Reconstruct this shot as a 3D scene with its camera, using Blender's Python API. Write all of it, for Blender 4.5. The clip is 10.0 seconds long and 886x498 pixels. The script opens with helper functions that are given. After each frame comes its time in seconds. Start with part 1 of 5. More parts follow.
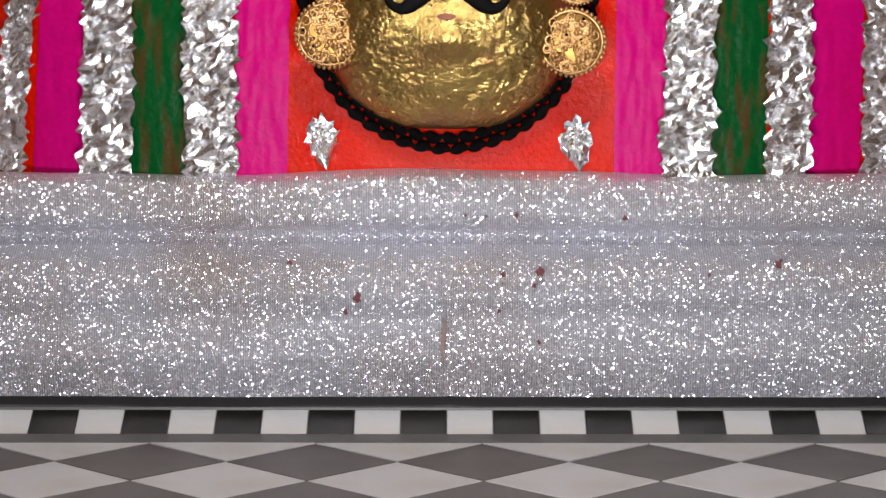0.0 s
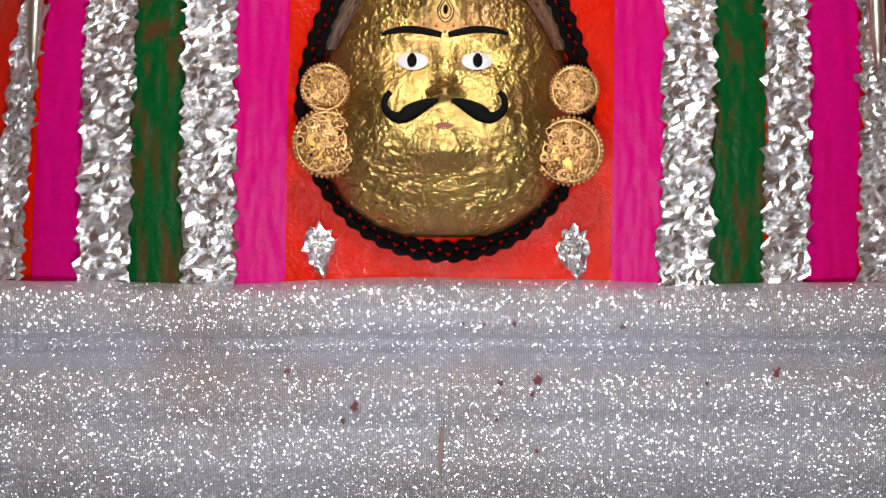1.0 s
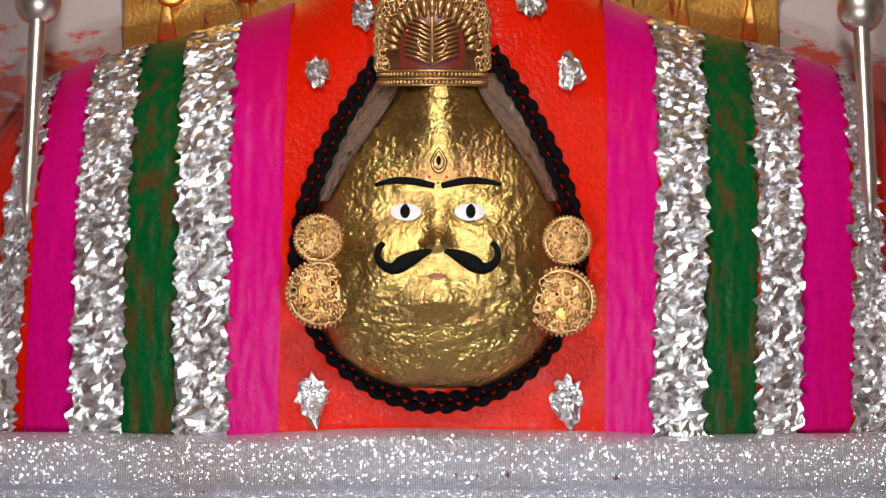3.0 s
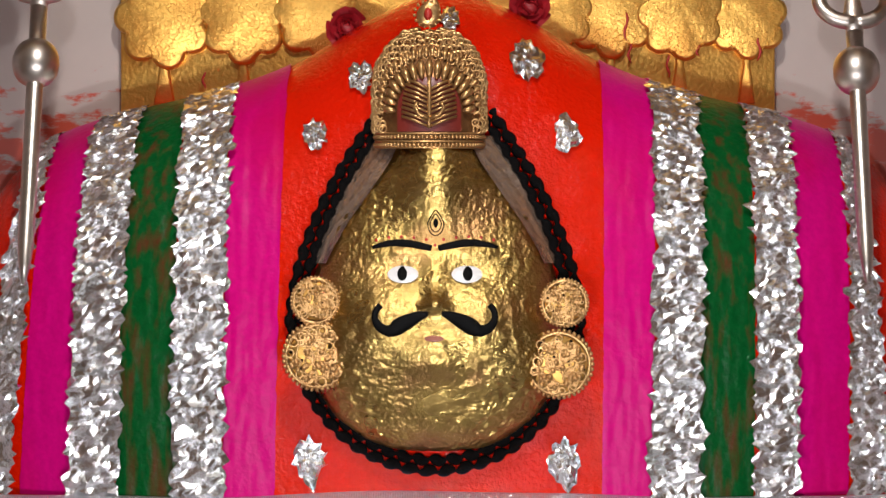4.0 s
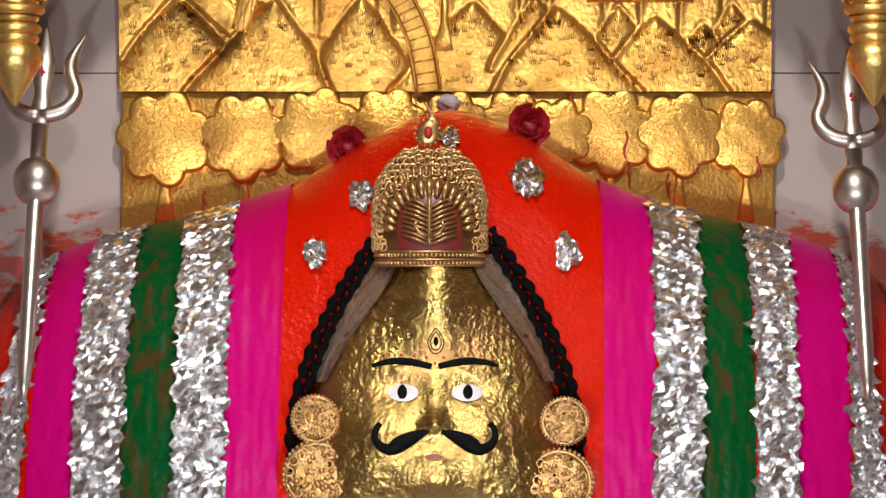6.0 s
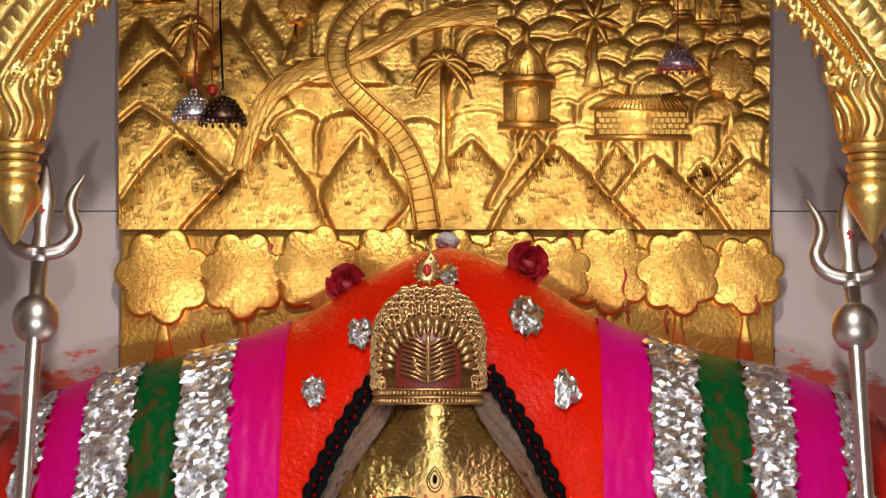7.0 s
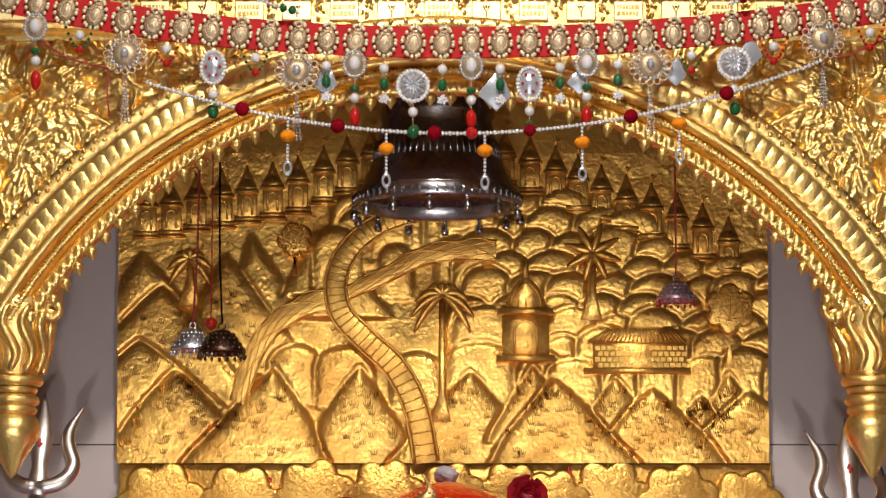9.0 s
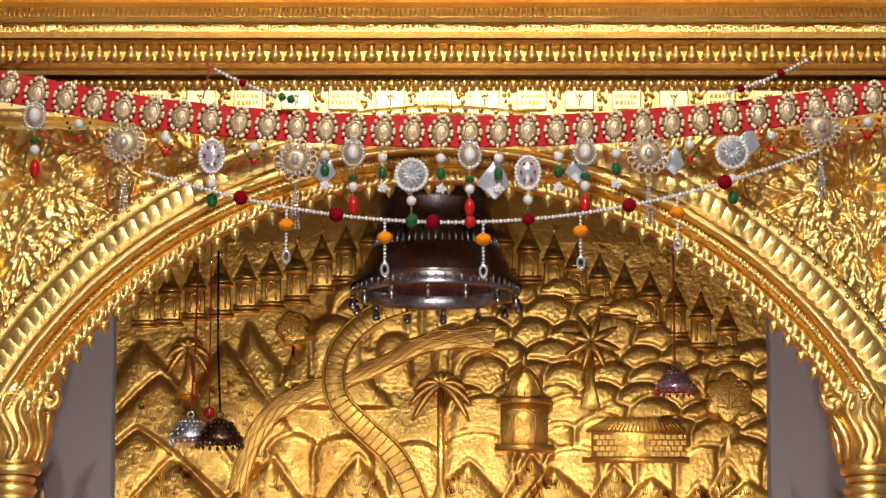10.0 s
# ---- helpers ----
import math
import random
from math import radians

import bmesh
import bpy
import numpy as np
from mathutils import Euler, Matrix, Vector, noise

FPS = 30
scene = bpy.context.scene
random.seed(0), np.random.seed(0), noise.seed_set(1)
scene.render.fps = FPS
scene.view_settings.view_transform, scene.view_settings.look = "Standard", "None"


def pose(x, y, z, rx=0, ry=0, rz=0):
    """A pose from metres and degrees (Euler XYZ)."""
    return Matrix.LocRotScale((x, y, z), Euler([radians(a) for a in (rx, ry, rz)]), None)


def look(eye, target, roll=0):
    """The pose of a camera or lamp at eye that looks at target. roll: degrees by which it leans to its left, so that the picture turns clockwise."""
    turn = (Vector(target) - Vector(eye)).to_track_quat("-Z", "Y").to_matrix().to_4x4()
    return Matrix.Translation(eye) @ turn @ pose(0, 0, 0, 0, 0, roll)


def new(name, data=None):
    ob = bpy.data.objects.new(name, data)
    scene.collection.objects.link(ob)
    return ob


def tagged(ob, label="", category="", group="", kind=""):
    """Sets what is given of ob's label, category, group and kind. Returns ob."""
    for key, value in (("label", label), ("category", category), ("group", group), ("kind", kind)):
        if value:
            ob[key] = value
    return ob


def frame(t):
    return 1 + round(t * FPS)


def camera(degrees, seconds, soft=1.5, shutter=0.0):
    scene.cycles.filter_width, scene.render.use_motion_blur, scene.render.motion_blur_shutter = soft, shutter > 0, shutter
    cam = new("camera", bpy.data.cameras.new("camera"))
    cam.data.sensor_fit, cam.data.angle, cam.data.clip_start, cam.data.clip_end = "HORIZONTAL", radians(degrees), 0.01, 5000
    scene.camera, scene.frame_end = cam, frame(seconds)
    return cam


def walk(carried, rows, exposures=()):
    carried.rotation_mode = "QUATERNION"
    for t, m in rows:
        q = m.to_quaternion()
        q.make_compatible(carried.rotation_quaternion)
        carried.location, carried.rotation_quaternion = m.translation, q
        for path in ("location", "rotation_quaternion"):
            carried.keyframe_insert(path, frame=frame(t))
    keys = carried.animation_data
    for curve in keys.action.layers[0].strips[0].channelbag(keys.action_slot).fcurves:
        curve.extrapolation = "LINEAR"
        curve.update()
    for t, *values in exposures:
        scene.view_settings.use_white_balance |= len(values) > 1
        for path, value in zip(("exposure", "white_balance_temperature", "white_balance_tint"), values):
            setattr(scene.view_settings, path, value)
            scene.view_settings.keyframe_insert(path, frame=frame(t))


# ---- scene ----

# ---- camera: on a low stand, tilting up ----
EYE = 0.80
cam = camera(17.82, 10.0)
TILTS = [
    (0.0, -8.03, 0.27), (0.5, -7.05, 0.26), (1.0, -5.83, 0.22), (1.5, -4.95, 0.22), (2.0, -4.09, 0.17),
    (3.5, -2.17, 0.046), (4.0, -1.51, 0.02), (4.5, -0.99, 0.034), (5.0, -0.60, 0.03), (6.5, 2.15, 0.012),
    (7.0, 3.68, 0.0), (7.5, 5.01, 0.0), (8.0, 6.27, 0.0), (8.5, 7.38, -0.012), (9.0, 8.41, -0.025),
    (9.5, 9.41, -0.04), (10.0, 10.21, -0.057),
]
walk(cam, [(t, pose(0, 0, EYE, 90 + pitch, 0, yaw)) for t, pitch, yaw in TILTS])

# ---- light: a spot under the ceiling, two stand lamps, two added fills ----
world = bpy.data.worlds.new("world")
scene.world = world
world.use_nodes = True
world.node_tree.nodes["Background"].inputs[0].default_value = (0.6, 0.75, 1.0, 1)
world.node_tree.nodes["Background"].inputs[1].default_value = 0.3


def lamp(name, where, target, w, h, watts, colour, beam=180):
    data = bpy.data.lights.new(name, "AREA")
    data.shape, data.size, data.size_y, data.energy, data.color = "RECTANGLE", w, h, watts, colour
    data.spread = radians(beam)
    ob = new(name, data)
    ob.matrix_world = look(where, target)
    return ob


lamp("ceiling_spot", (0.0, 2.2, 2.74), (0.0, 4.2, 1.05), 0.14, 0.14, 45, (1.0, 0.97, 0.94))
# Added upward fill: its bounce off the ceiling lifts cornice and spandrels.
lamp("ceiling_bounce_fill", (0.0, 2.2, 2.77), (0.0, 2.2, 3.2), 0.14, 0.14, 8, (1.0, 0.96, 0.92))
lamp("stand_lamp_left", (-0.38, 1.2, 0.30), (0.1, 4.0, 0.50), 0.10, 0.10, 4.2, (0.96, 0.95, 1.0), 70)
lamp("stand_lamp_right", (0.38, 1.2, 0.30), (-0.1, 4.0, 0.50), 0.10, 0.10, 4.2, (0.96, 0.95, 1.0), 70)
# Unseen source, assumed behind the eye: a broad soft fill from the front.
lamp("front_fill", (0.0, -2.05, 1.06), (0.0, 3.0, 1.06), 1.15, 2.0, 9, (0.92, 0.95, 1.0))


# ---- materials ----
def mat(name, colour, rough=0.5, metal=0.0, dark=0.75, grain=40.0, bump=0.3, relief=0.002, stain=3.0, stain_colour=None,
        stain_amount=0.35, coat=0.0, detail=6.0, spread=0.12, gloss=0.5, stretch=1.0):
    m = bpy.data.materials.new(name)
    m.use_nodes = True
    nt = m.node_tree
    b = nt.nodes["Principled BSDF"]
    b.inputs["Metallic"].default_value = metal
    b.inputs["Coat Weight"].default_value = coat
    b.inputs["Specular IOR Level"].default_value = gloss
    co = nt.nodes.new("ShaderNodeTexCoord")
    fine = nt.nodes.new("ShaderNodeTexNoise")
    fine.inputs["Scale"].default_value, fine.inputs["Detail"].default_value = grain, detail
    big = nt.nodes.new("ShaderNodeTexNoise")
    big.inputs["Scale"].default_value, big.inputs["Detail"].default_value = stain, 5.0
    nt.links.new(co.outputs["Object"], fine.inputs["Vector"])
    pull = nt.nodes.new("ShaderNodeMapping")
    pull.inputs["Scale"].default_value = (1.0, 1.0, stretch)
    nt.links.new(co.outputs["Object"], pull.inputs["Vector"])
    nt.links.new(pull.outputs[0], big.inputs["Vector"])
    r1 = nt.nodes.new("ShaderNodeMapRange")
    r1.inputs[1].default_value, r1.inputs[2].default_value = 0.3, 0.7
    nt.links.new(fine.outputs["Fac"], r1.inputs[0])
    mix1 = nt.nodes.new("ShaderNodeMix")
    mix1.data_type = "RGBA"
    mix1.inputs[6].default_value = (colour[0] * dark, colour[1] * dark, colour[2] * dark, 1)
    mix1.inputs[7].default_value = (*colour, 1)
    nt.links.new(r1.outputs[0], mix1.inputs[0])
    r2 = nt.nodes.new("ShaderNodeMapRange")
    r2.inputs[1].default_value, r2.inputs[2].default_value, r2.inputs[4].default_value = 0.48, 0.72, stain_amount
    nt.links.new(big.outputs["Fac"], r2.inputs[0])
    mix2 = nt.nodes.new("ShaderNodeMix")
    mix2.data_type = "RGBA"
    sc = stain_colour or (colour[0] * 0.5, colour[1] * 0.5, colour[2] * 0.5)
    mix2.inputs[7].default_value = (*sc, 1)
    nt.links.new(r2.outputs[0], mix2.inputs[0])
    nt.links.new(mix1.outputs[2], mix2.inputs[6])
    nt.links.new(mix2.outputs[2], b.inputs["Base Color"])
    r3 = nt.nodes.new("ShaderNodeMapRange")
    r3.inputs[3].default_value, r3.inputs[4].default_value = max(0.02, rough - spread), min(1.0, rough + spread)
    nt.links.new(big.outputs["Fac"], r3.inputs[0])
    nt.links.new(r3.outputs[0], b.inputs["Roughness"])
    bp = nt.nodes.new("ShaderNodeBump")
    bp.inputs["Strength"].default_value, bp.inputs["Distance"].default_value = bump, relief
    nt.links.new(fine.outputs["Fac"], bp.inputs["Height"])
    nt.links.new(bp.outputs[0], b.inputs["Normal"])
    return m


GOLD = mat("gold_leaf_relief", (0.86, 0.49, 0.11), 0.38, 0.88, 0.85, 150, 0.6, 0.002, 9, (0.50, 0.19, 0.025), 0.7)
GOLD_DARK = mat("darkened_gold", (0.46, 0.26, 0.07), 0.4, 1.0, 0.8, 200, 0.3, 0.001)
GOLD_BRIGHT = mat("bright_gold_paint", (0.92, 0.62, 0.20), 0.34, 0.93, 0.85, 170, 0.55, 0.0018, 6, (0.62, 0.30, 0.05), 0.4)
GOLD_MASK = mat("beaten_gold_sheet", (0.56, 0.38, 0.12), 0.29, 1.0, 0.85, 190, 0.8, 0.0026, 13, (0.48, 0.23, 0.11), 0.75)
GOLD_JEWEL = mat("antique_gold_filigree", (0.60, 0.35, 0.14), 0.34, 0.85, 0.75, 300, 0.3, 0.001, 9, (0.25, 0.1, 0.03), 0.4)
ORANGE = mat("vermilion_paste", (0.60, 0.010, 0.001), 0.09, 0.0, 0.92, 130, 0.8, 0.0035, 4, (0.54, 0.007, 0.001), 0.5, gloss=0.11, spread=0.04, detail=3.0)
PINK = mat("magenta_satin", (0.56, 0.0012, 0.165), 0.40, 0.0, 0.85, 120, 0.4, 0.002, 5, (0.50, 0.001, 0.055), 0.8, gloss=0.09, stretch=0.4)
GREEN = mat("green_satin", (0.001, 0.075, 0.014), 0.36, 0.0, 0.75, 110, 0.5, 0.003, 62, (0.11, 0.014, 0.008), 0.75, gloss=0.10, stretch=0.2)
FOIL = mat("crumpled_silver_foil", (0.97, 0.97, 0.98), 0.20, 1.0, 0.97, 240, 0.5, 0.002, 8, (0.88, 0.88, 0.9), 0.3)
FOIL_DULL = mat("dull_translucent_foil", (0.58, 0.44, 0.35), 0.22, 0.85, 0.8, 130, 0.7, 0.003, 20, (0.62, 0.30, 0.16), 0.7, stretch=0.25)
LIP = mat("dull_rose_lip_paint", (0.36, 0.13, 0.10), 0.35)
STEEL = mat("worn_steel", (0.62, 0.55, 0.49), 0.36, 1.0, 0.85, 90, 0.1, 0.0006, 12, (0.4, 0.33, 0.28), 0.5)
DARK_SILVER = mat("tarnished_silver", (0.46, 0.43, 0.43), 0.27, 1.0, 0.7, 160, 0.3, 0.001, 12, (0.12, 0.1, 0.09), 0.5)
MARBLE = mat("white_marble", (0.56, 0.54, 0.56), 0.35, 0.0, 0.93, 16, 0.05, 0.0005, 3, (0.5, 0.46, 0.45), 0.5)
TILE_WHITE = mat("white_marble_tile", (0.54, 0.54, 0.55), 0.35, 0.0, 0.9, 20, 0.05, 0.0005, 9, (0.42, 0.37, 0.30), 0.6)
TILE_BLACK = mat("black_stone_tile", (0.012, 0.010, 0.009), 0.32, 0.0, 0.8, 60, 0.05, 0.0005, 8)
TILE_BROWN = mat("dark_brown_stone_tile", (0.075, 0.06, 0.052), 0.35, 0.0, 0.85, 40, 0.05, 0.0005, 6)
STONE_GREY = mat("grey_stone_strip", (0.11, 0.105, 0.105), 0.4, 0.0, 0.85, 50, 0.1, 0.0006, 6)
BLACK = mat("black_cord", (0.0035, 0.003, 0.003), 0.85, 0.0, 0.7, 300, 0.5, 0.001, gloss=0.05)
BLACK_PAINT = mat("black_enamel", (0.004, 0.004, 0.004), 0.6, 0.0, 0.8, 60, 0.05, 0.0005, gloss=0.06)
WHITE_ENAMEL = mat("white_enamel", (0.75, 0.73, 0.72), 0.25, 0.0, 0.95, 60, 0.02, 0.0005)
RED_PAINT = mat("red_paint", (0.45, 0.02, 0.01), 0.5, 0.0, 0.8, 80, 0.1, 0.001)
WHITEWASH = mat("whitewash", (0.75, 0.73, 0.70), 0.9, 0.0, 0.92, 30, 0.2, 0.001)
PLASTER = mat("brown_plaster", (0.20, 0.135, 0.10), 0.8, 0.0, 0.9, 30, 0.2, 0.001)


def smeared_marble():
    """Wall marble with vermilion finger smears low on it."""
    m = mat("marble_with_vermilion_smears", (0.45, 0.375, 0.34), 0.32, 0.0, 0.93, 16, 0.05, 0.0005, 3, (0.40, 0.33, 0.30), 0.6)
    nt = m.node_tree
    b = nt.nodes["Principled BSDF"]
    co = [x for x in nt.nodes if x.type == "TEX_COORD"][0]
    mp = nt.nodes.new("ShaderNodeMapping")
    mp.inputs["Scale"].default_value = (1.0, 1.0, 2.6)
    mp.inputs["Rotation"].default_value = (0.0, 0.35, 0.0)
    nz = nt.nodes.new("ShaderNodeTexNoise")
    nz.inputs["Scale"].default_value, nz.inputs["Detail"].default_value, nz.inputs["Roughness"].default_value = 16.0, 8.0, 0.65
    nt.links.new(co.outputs["Object"], mp.inputs["Vector"])
    nt.links.new(mp.outputs[0], nz.inputs["Vector"])
    sep = nt.nodes.new("ShaderNodeSeparateXYZ")
    nt.links.new(co.outputs["Object"], sep.inputs[0])
    fade = nt.nodes.new("ShaderNodeMapRange")
    fade.inputs[1].default_value, fade.inputs[2].default_value, fade.inputs[3].default_value, fade.inputs[4].default_value = 0.84, 1.02, 0.125, -0.20
    nt.links.new(sep.outputs["Z"], fade.inputs[0])
    add = nt.nodes.new("ShaderNodeMath")
    nt.links.new(nz.outputs["Fac"], add.inputs[0])
    nt.links.new(fade.outputs[0], add.inputs[1])
    cut = nt.nodes.new("ShaderNodeMapRange")
    cut.inputs[1].default_value, cut.inputs[2].default_value, cut.inputs[4].default_value = 0.52, 0.60, 0.9
    nt.links.new(add.outputs[0], cut.inputs[0])
    mx = nt.nodes.new("ShaderNodeMix")
    mx.data_type = "RGBA"
    mx.inputs[7].default_value = (0.50, 0.045, 0.012, 1)
    nt.links.new(b.inputs["Base Color"].links[0].from_socket, mx.inputs[6])
    nt.links.new(cut.outputs[0], mx.inputs[0])
    nt.links.new(mx.outputs[2], b.inputs["Base Color"])
    return m


MARBLE_SMEARED = smeared_marble()


# ---- mesh helpers ----
def finish(name, bm, material, parent=None, label="", smooth=True):
    me = bpy.data.meshes.new(name)
    bm.normal_update()
    bm.to_mesh(me)
    bm.free()
    for mt in (material if isinstance(material, (list, tuple)) else [material]):
        me.materials.append(mt)
    if smooth:
        for p in me.polygons:
            p.use_smooth = True
    ob = new(name, me)
    if parent:
        ob.parent = parent
    if label:
        ob["label"] = label
    return ob


def part(name, bm, material, parent, label="", smooth=True):
    return finish(name, bm, material, parent, label, smooth)


def empty(name, x, y, z):
    ob = new(name)
    ob.empty_display_size = 0.05
    ob.location = (x, y, z)
    return ob


def box(bm, x0, x1, y0, y1, z0, z1, bevel=0.0):
    r = bmesh.ops.create_cube(bm, size=1.0)
    vs = r["verts"]
    for v in vs:
        v.co = Vector((x0 + (v.co.x + 0.5) * (x1 - x0), y0 + (v.co.y + 0.5) * (y1 - y0), z0 + (v.co.z + 0.5) * (z1 - z0)))
    if bevel:
        es = list({e for v in vs for e in v.link_edges})
        bmesh.ops.bevel(bm, geom=es, offset=bevel, segments=2, affect="EDGES", profile=0.5)


def grid(bm, nu, nv, f, close_u=False):
    vs = [[bm.verts.new(f(i, j)) for j in range(nv)] for i in range(nu)]
    fs = []
    for i in range(nu if close_u else nu - 1):
        k = (i + 1) % nu
        for j in range(nv - 1):
            fs.append(bm.faces.new((vs[i][j], vs[k][j], vs[k][j + 1], vs[i][j + 1])))
    return vs, fs


def lathe(bm, prof, n=24, cx=0.0, cy=0.0, cz=0.0):
    def f(i, j):
        a = 2 * math.pi * i / n
        r, z = prof[j]
        return (cx + r * math.cos(a), cy + r * math.sin(a), cz + z)
    return grid(bm, n, len(prof), f, True)


def sweep(bm, path, radii, n=10, flat=1.0, cap=True):
    """A round bar along a path; flat squeezes it in depth."""
    rings = []
    pts = [Vector(p) for p in path]
    for k, p in enumerate(pts):
        d = (pts[min(k + 1, len(pts) - 1)] - pts[max(k - 1, 0)]).normalized()
        a = Vector((0, 1, 0))
        if abs(d.dot(a)) > 0.95:
            a = Vector((1, 0, 0))
        s = d.cross(a).normalized()
        u = s.cross(d).normalized()
        r = radii[k] if isinstance(radii, (list, tuple)) else radii
        rings.append([bm.verts.new(p + s * r * math.cos(2 * math.pi * i / n) + u * r * flat * math.sin(2 * math.pi * i / n)) for i in range(n)])
    for k in range(len(rings) - 1):
        for i in range(n):
            j = (i + 1) % n
            bm.faces.new((rings[k][i], rings[k][j], rings[k + 1][j], rings[k + 1][i]))
    if cap:
        bm.faces.new(rings[0][::-1])
        bm.faces.new(rings[-1])


def arc(cx, cz, r, a0, a1, n, y=0.0):
    return [(cx + r * math.cos(radians(a0 + (a1 - a0) * k / (n - 1))), y, cz + r * math.sin(radians(a0 + (a1 - a0) * k / (n - 1)))) for k in range(n)]


# ---- room ----
def slab(name, x0, x1, y0, y1, z0, z1, material, bevel=0.0):
    bm = bmesh.new()
    box(bm, x0, x1, y0, y1, z0, z1, bevel)
    return tagged(finish(name, bm, material, smooth=False), kind="structure")


floor = slab("floor", -1.7, 1.7, -2.1, 4.7, -0.1, -0.012, STONE_GREY)
# Unseen side walls and ceiling, assumed; their tones steer the reflections in the gold.
slab("wall_west", -1.8, -1.7, -2.1, 4.7, -0.1, 2.9, PLASTER)
slab("wall_east", 1.7, 1.8, -2.1, 4.7, -0.1, 2.9, PLASTER)
slab("ceiling", -1.8, 1.8, -2.2, 4.7, 2.9, 3.0, WHITEWASH)
# Unseen south wall, left open where the assumed front source sits.
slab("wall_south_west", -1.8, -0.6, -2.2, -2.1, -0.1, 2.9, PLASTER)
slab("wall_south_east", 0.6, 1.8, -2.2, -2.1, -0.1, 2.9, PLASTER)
slab("wall_south_top", -0.6, 0.6, -2.2, -2.1, 2.15, 2.9, PLASTER)
slab("wall_niche_lower", -1.3, 1.3, 4.5, 4.6, 0.0, 1.149, MARBLE_SMEARED)
slab("wall_niche_upper", -1.3, 1.3, 4.5, 4.6, 1.151, 2.3, MARBLE_SMEARED)

# ---- plinth ----
slab("plinth", -1.69, 1.69, 3.995, 4.499, 0.0, 0.335, MARBLE, 0.01)


def drape():
    prof = [(4.02, .345), (3.975, .349), (3.95, .340), (3.938, .32), (3.934, .288), (3.942, .276), (3.968, .268), (3.976, .258),
            (3.968, .249), (3.918, .230), (3.896, .208), (3.889, .185), (3.894, .155), (3.890, .128), (3.881, .105), (3.885, .078), (3.897, .041)]
    n, m = 420, 60
    bm = bmesh.new()

    def f(i, j):
        x = -1.0 + 2.0 * i / (n - 1)
        t = j / (m - 1) * (len(prof) - 1)
        k = min(int(t), len(prof) - 2)
        u = t - k
        y = prof[k][0] * (1 - u) + prof[k + 1][0] * u
        z = prof[k][1] * (1 - u) + prof[k + 1][1] * u
        pinch = math.exp(-((x + 0.012 + 0.01 * (z - .2)) / 0.006) ** 2) * (0.004 if z < .24 else 0.002)
        w = pinch + noise.noise((x * 3.0, z * 9.0, 1.0)) * 0.006 + noise.noise((x * 11.0, z * 5.0, 4.0)) * 0.0025
        top = max(0.0, (z - 0.3) / 0.045)
        return (x, y + w, z + top * (0.005 * noise.noise((x * 5.0, 0, 8.0)) + 0.004 * math.cos(x * 7)))
    grid(bm, n, m, f)
    return bm


def glitter():
    m = mat("silver_glitter_cloth", (0.60, 0.61, 0.69), 0.45, 0.0, 0.8, 300, 0.2, 0.001, 4, (0.40, 0.32, 0.28), 0.6)
    nt = m.node_tree
    b = nt.nodes["Principled BSDF"]
    out = nt.nodes["Material Output"]
    co = [x for x in nt.nodes if x.type == "TEX_COORD"][0]
    vo = nt.nodes.new("ShaderNodeTexVoronoi")
    vo.inputs["Scale"].default_value = 430
    nt.links.new(co.outputs["Object"], vo.inputs["Vector"])
    sub = nt.nodes.new("ShaderNodeVectorMath")
    sub.operation = "SUBTRACT"
    sub.inputs[1].default_value = (0.5, 0.5, 0.5)
    nt.links.new(vo.outputs["Color"], sub.inputs[0])
    sca = nt.nodes.new("ShaderNodeVectorMath")
    sca.operation = "SCALE"
    sca.inputs["Scale"].default_value = 1.35
    nt.links.new(sub.outputs[0], sca.inputs[0])
    # fine upright ribs of the weave
    wave = nt.nodes.new("ShaderNodeTexWave")
    wave.wave_type, wave.bands_direction = "BANDS", "X"
    wave.inputs["Scale"].default_value, wave.inputs["Distortion"].default_value = 92.0, 0.6
    nt.links.new(co.outputs["Object"], wave.inputs["Vector"])
    old = b.inputs["Base Color"].links[0].from_socket
    mul = nt.nodes.new("ShaderNodeMix")
    mul.data_type, mul.blend_type = "RGBA", "MULTIPLY"
    mul.inputs[0].default_value = 0.38
    nt.links.new(old, mul.inputs[6])
    nt.links.new(wave.outputs["Color"], mul.inputs[7])
    nt.links.new(mul.outputs[2], b.inputs["Base Color"])
    geo = nt.nodes.new("ShaderNodeNewGeometry")
    add = nt.nodes.new("ShaderNodeVectorMath")
    nt.links.new(geo.outputs["Normal"], add.inputs[0])
    nt.links.new(sca.outputs[0], add.inputs[1])
    nor = nt.nodes.new("ShaderNodeVectorMath")
    nor.operation = "NORMALIZE"
    nt.links.new(add.outputs[0], nor.inputs[0])
    fl = nt.nodes.new("ShaderNodeBsdfPrincipled")
    fl.inputs["Metallic"].default_value, fl.inputs["Roughness"].default_value = 1.0, 0.17
    fl.inputs["Base Color"].default_value = (0.95, 0.95, 0.97, 1)
    nt.links.new(nor.outputs[0], fl.inputs["Normal"])
    hue = nt.nodes.new("ShaderNodeMix")
    hue.data_type = "RGBA"
    hue.inputs[0].default_value = 0.22
    hue.inputs[6].default_value = (1.0, 1.0, 1.0, 1)
    nt.links.new(vo.outputs["Color"], hue.inputs[7])
    nt.links.new(hue.outputs[2], fl.inputs["Base Color"])
    mx = nt.nodes.new("ShaderNodeMixShader")
    mx.inputs[0].default_value = 0.55
    nt.links.new(b.outputs[0], mx.inputs[1])
    nt.links.new(fl.outputs[0], mx.inputs[2])
    nt.links.new(mx.outputs[0], out.inputs["Surface"])
    return m


GLITTER = glitter()
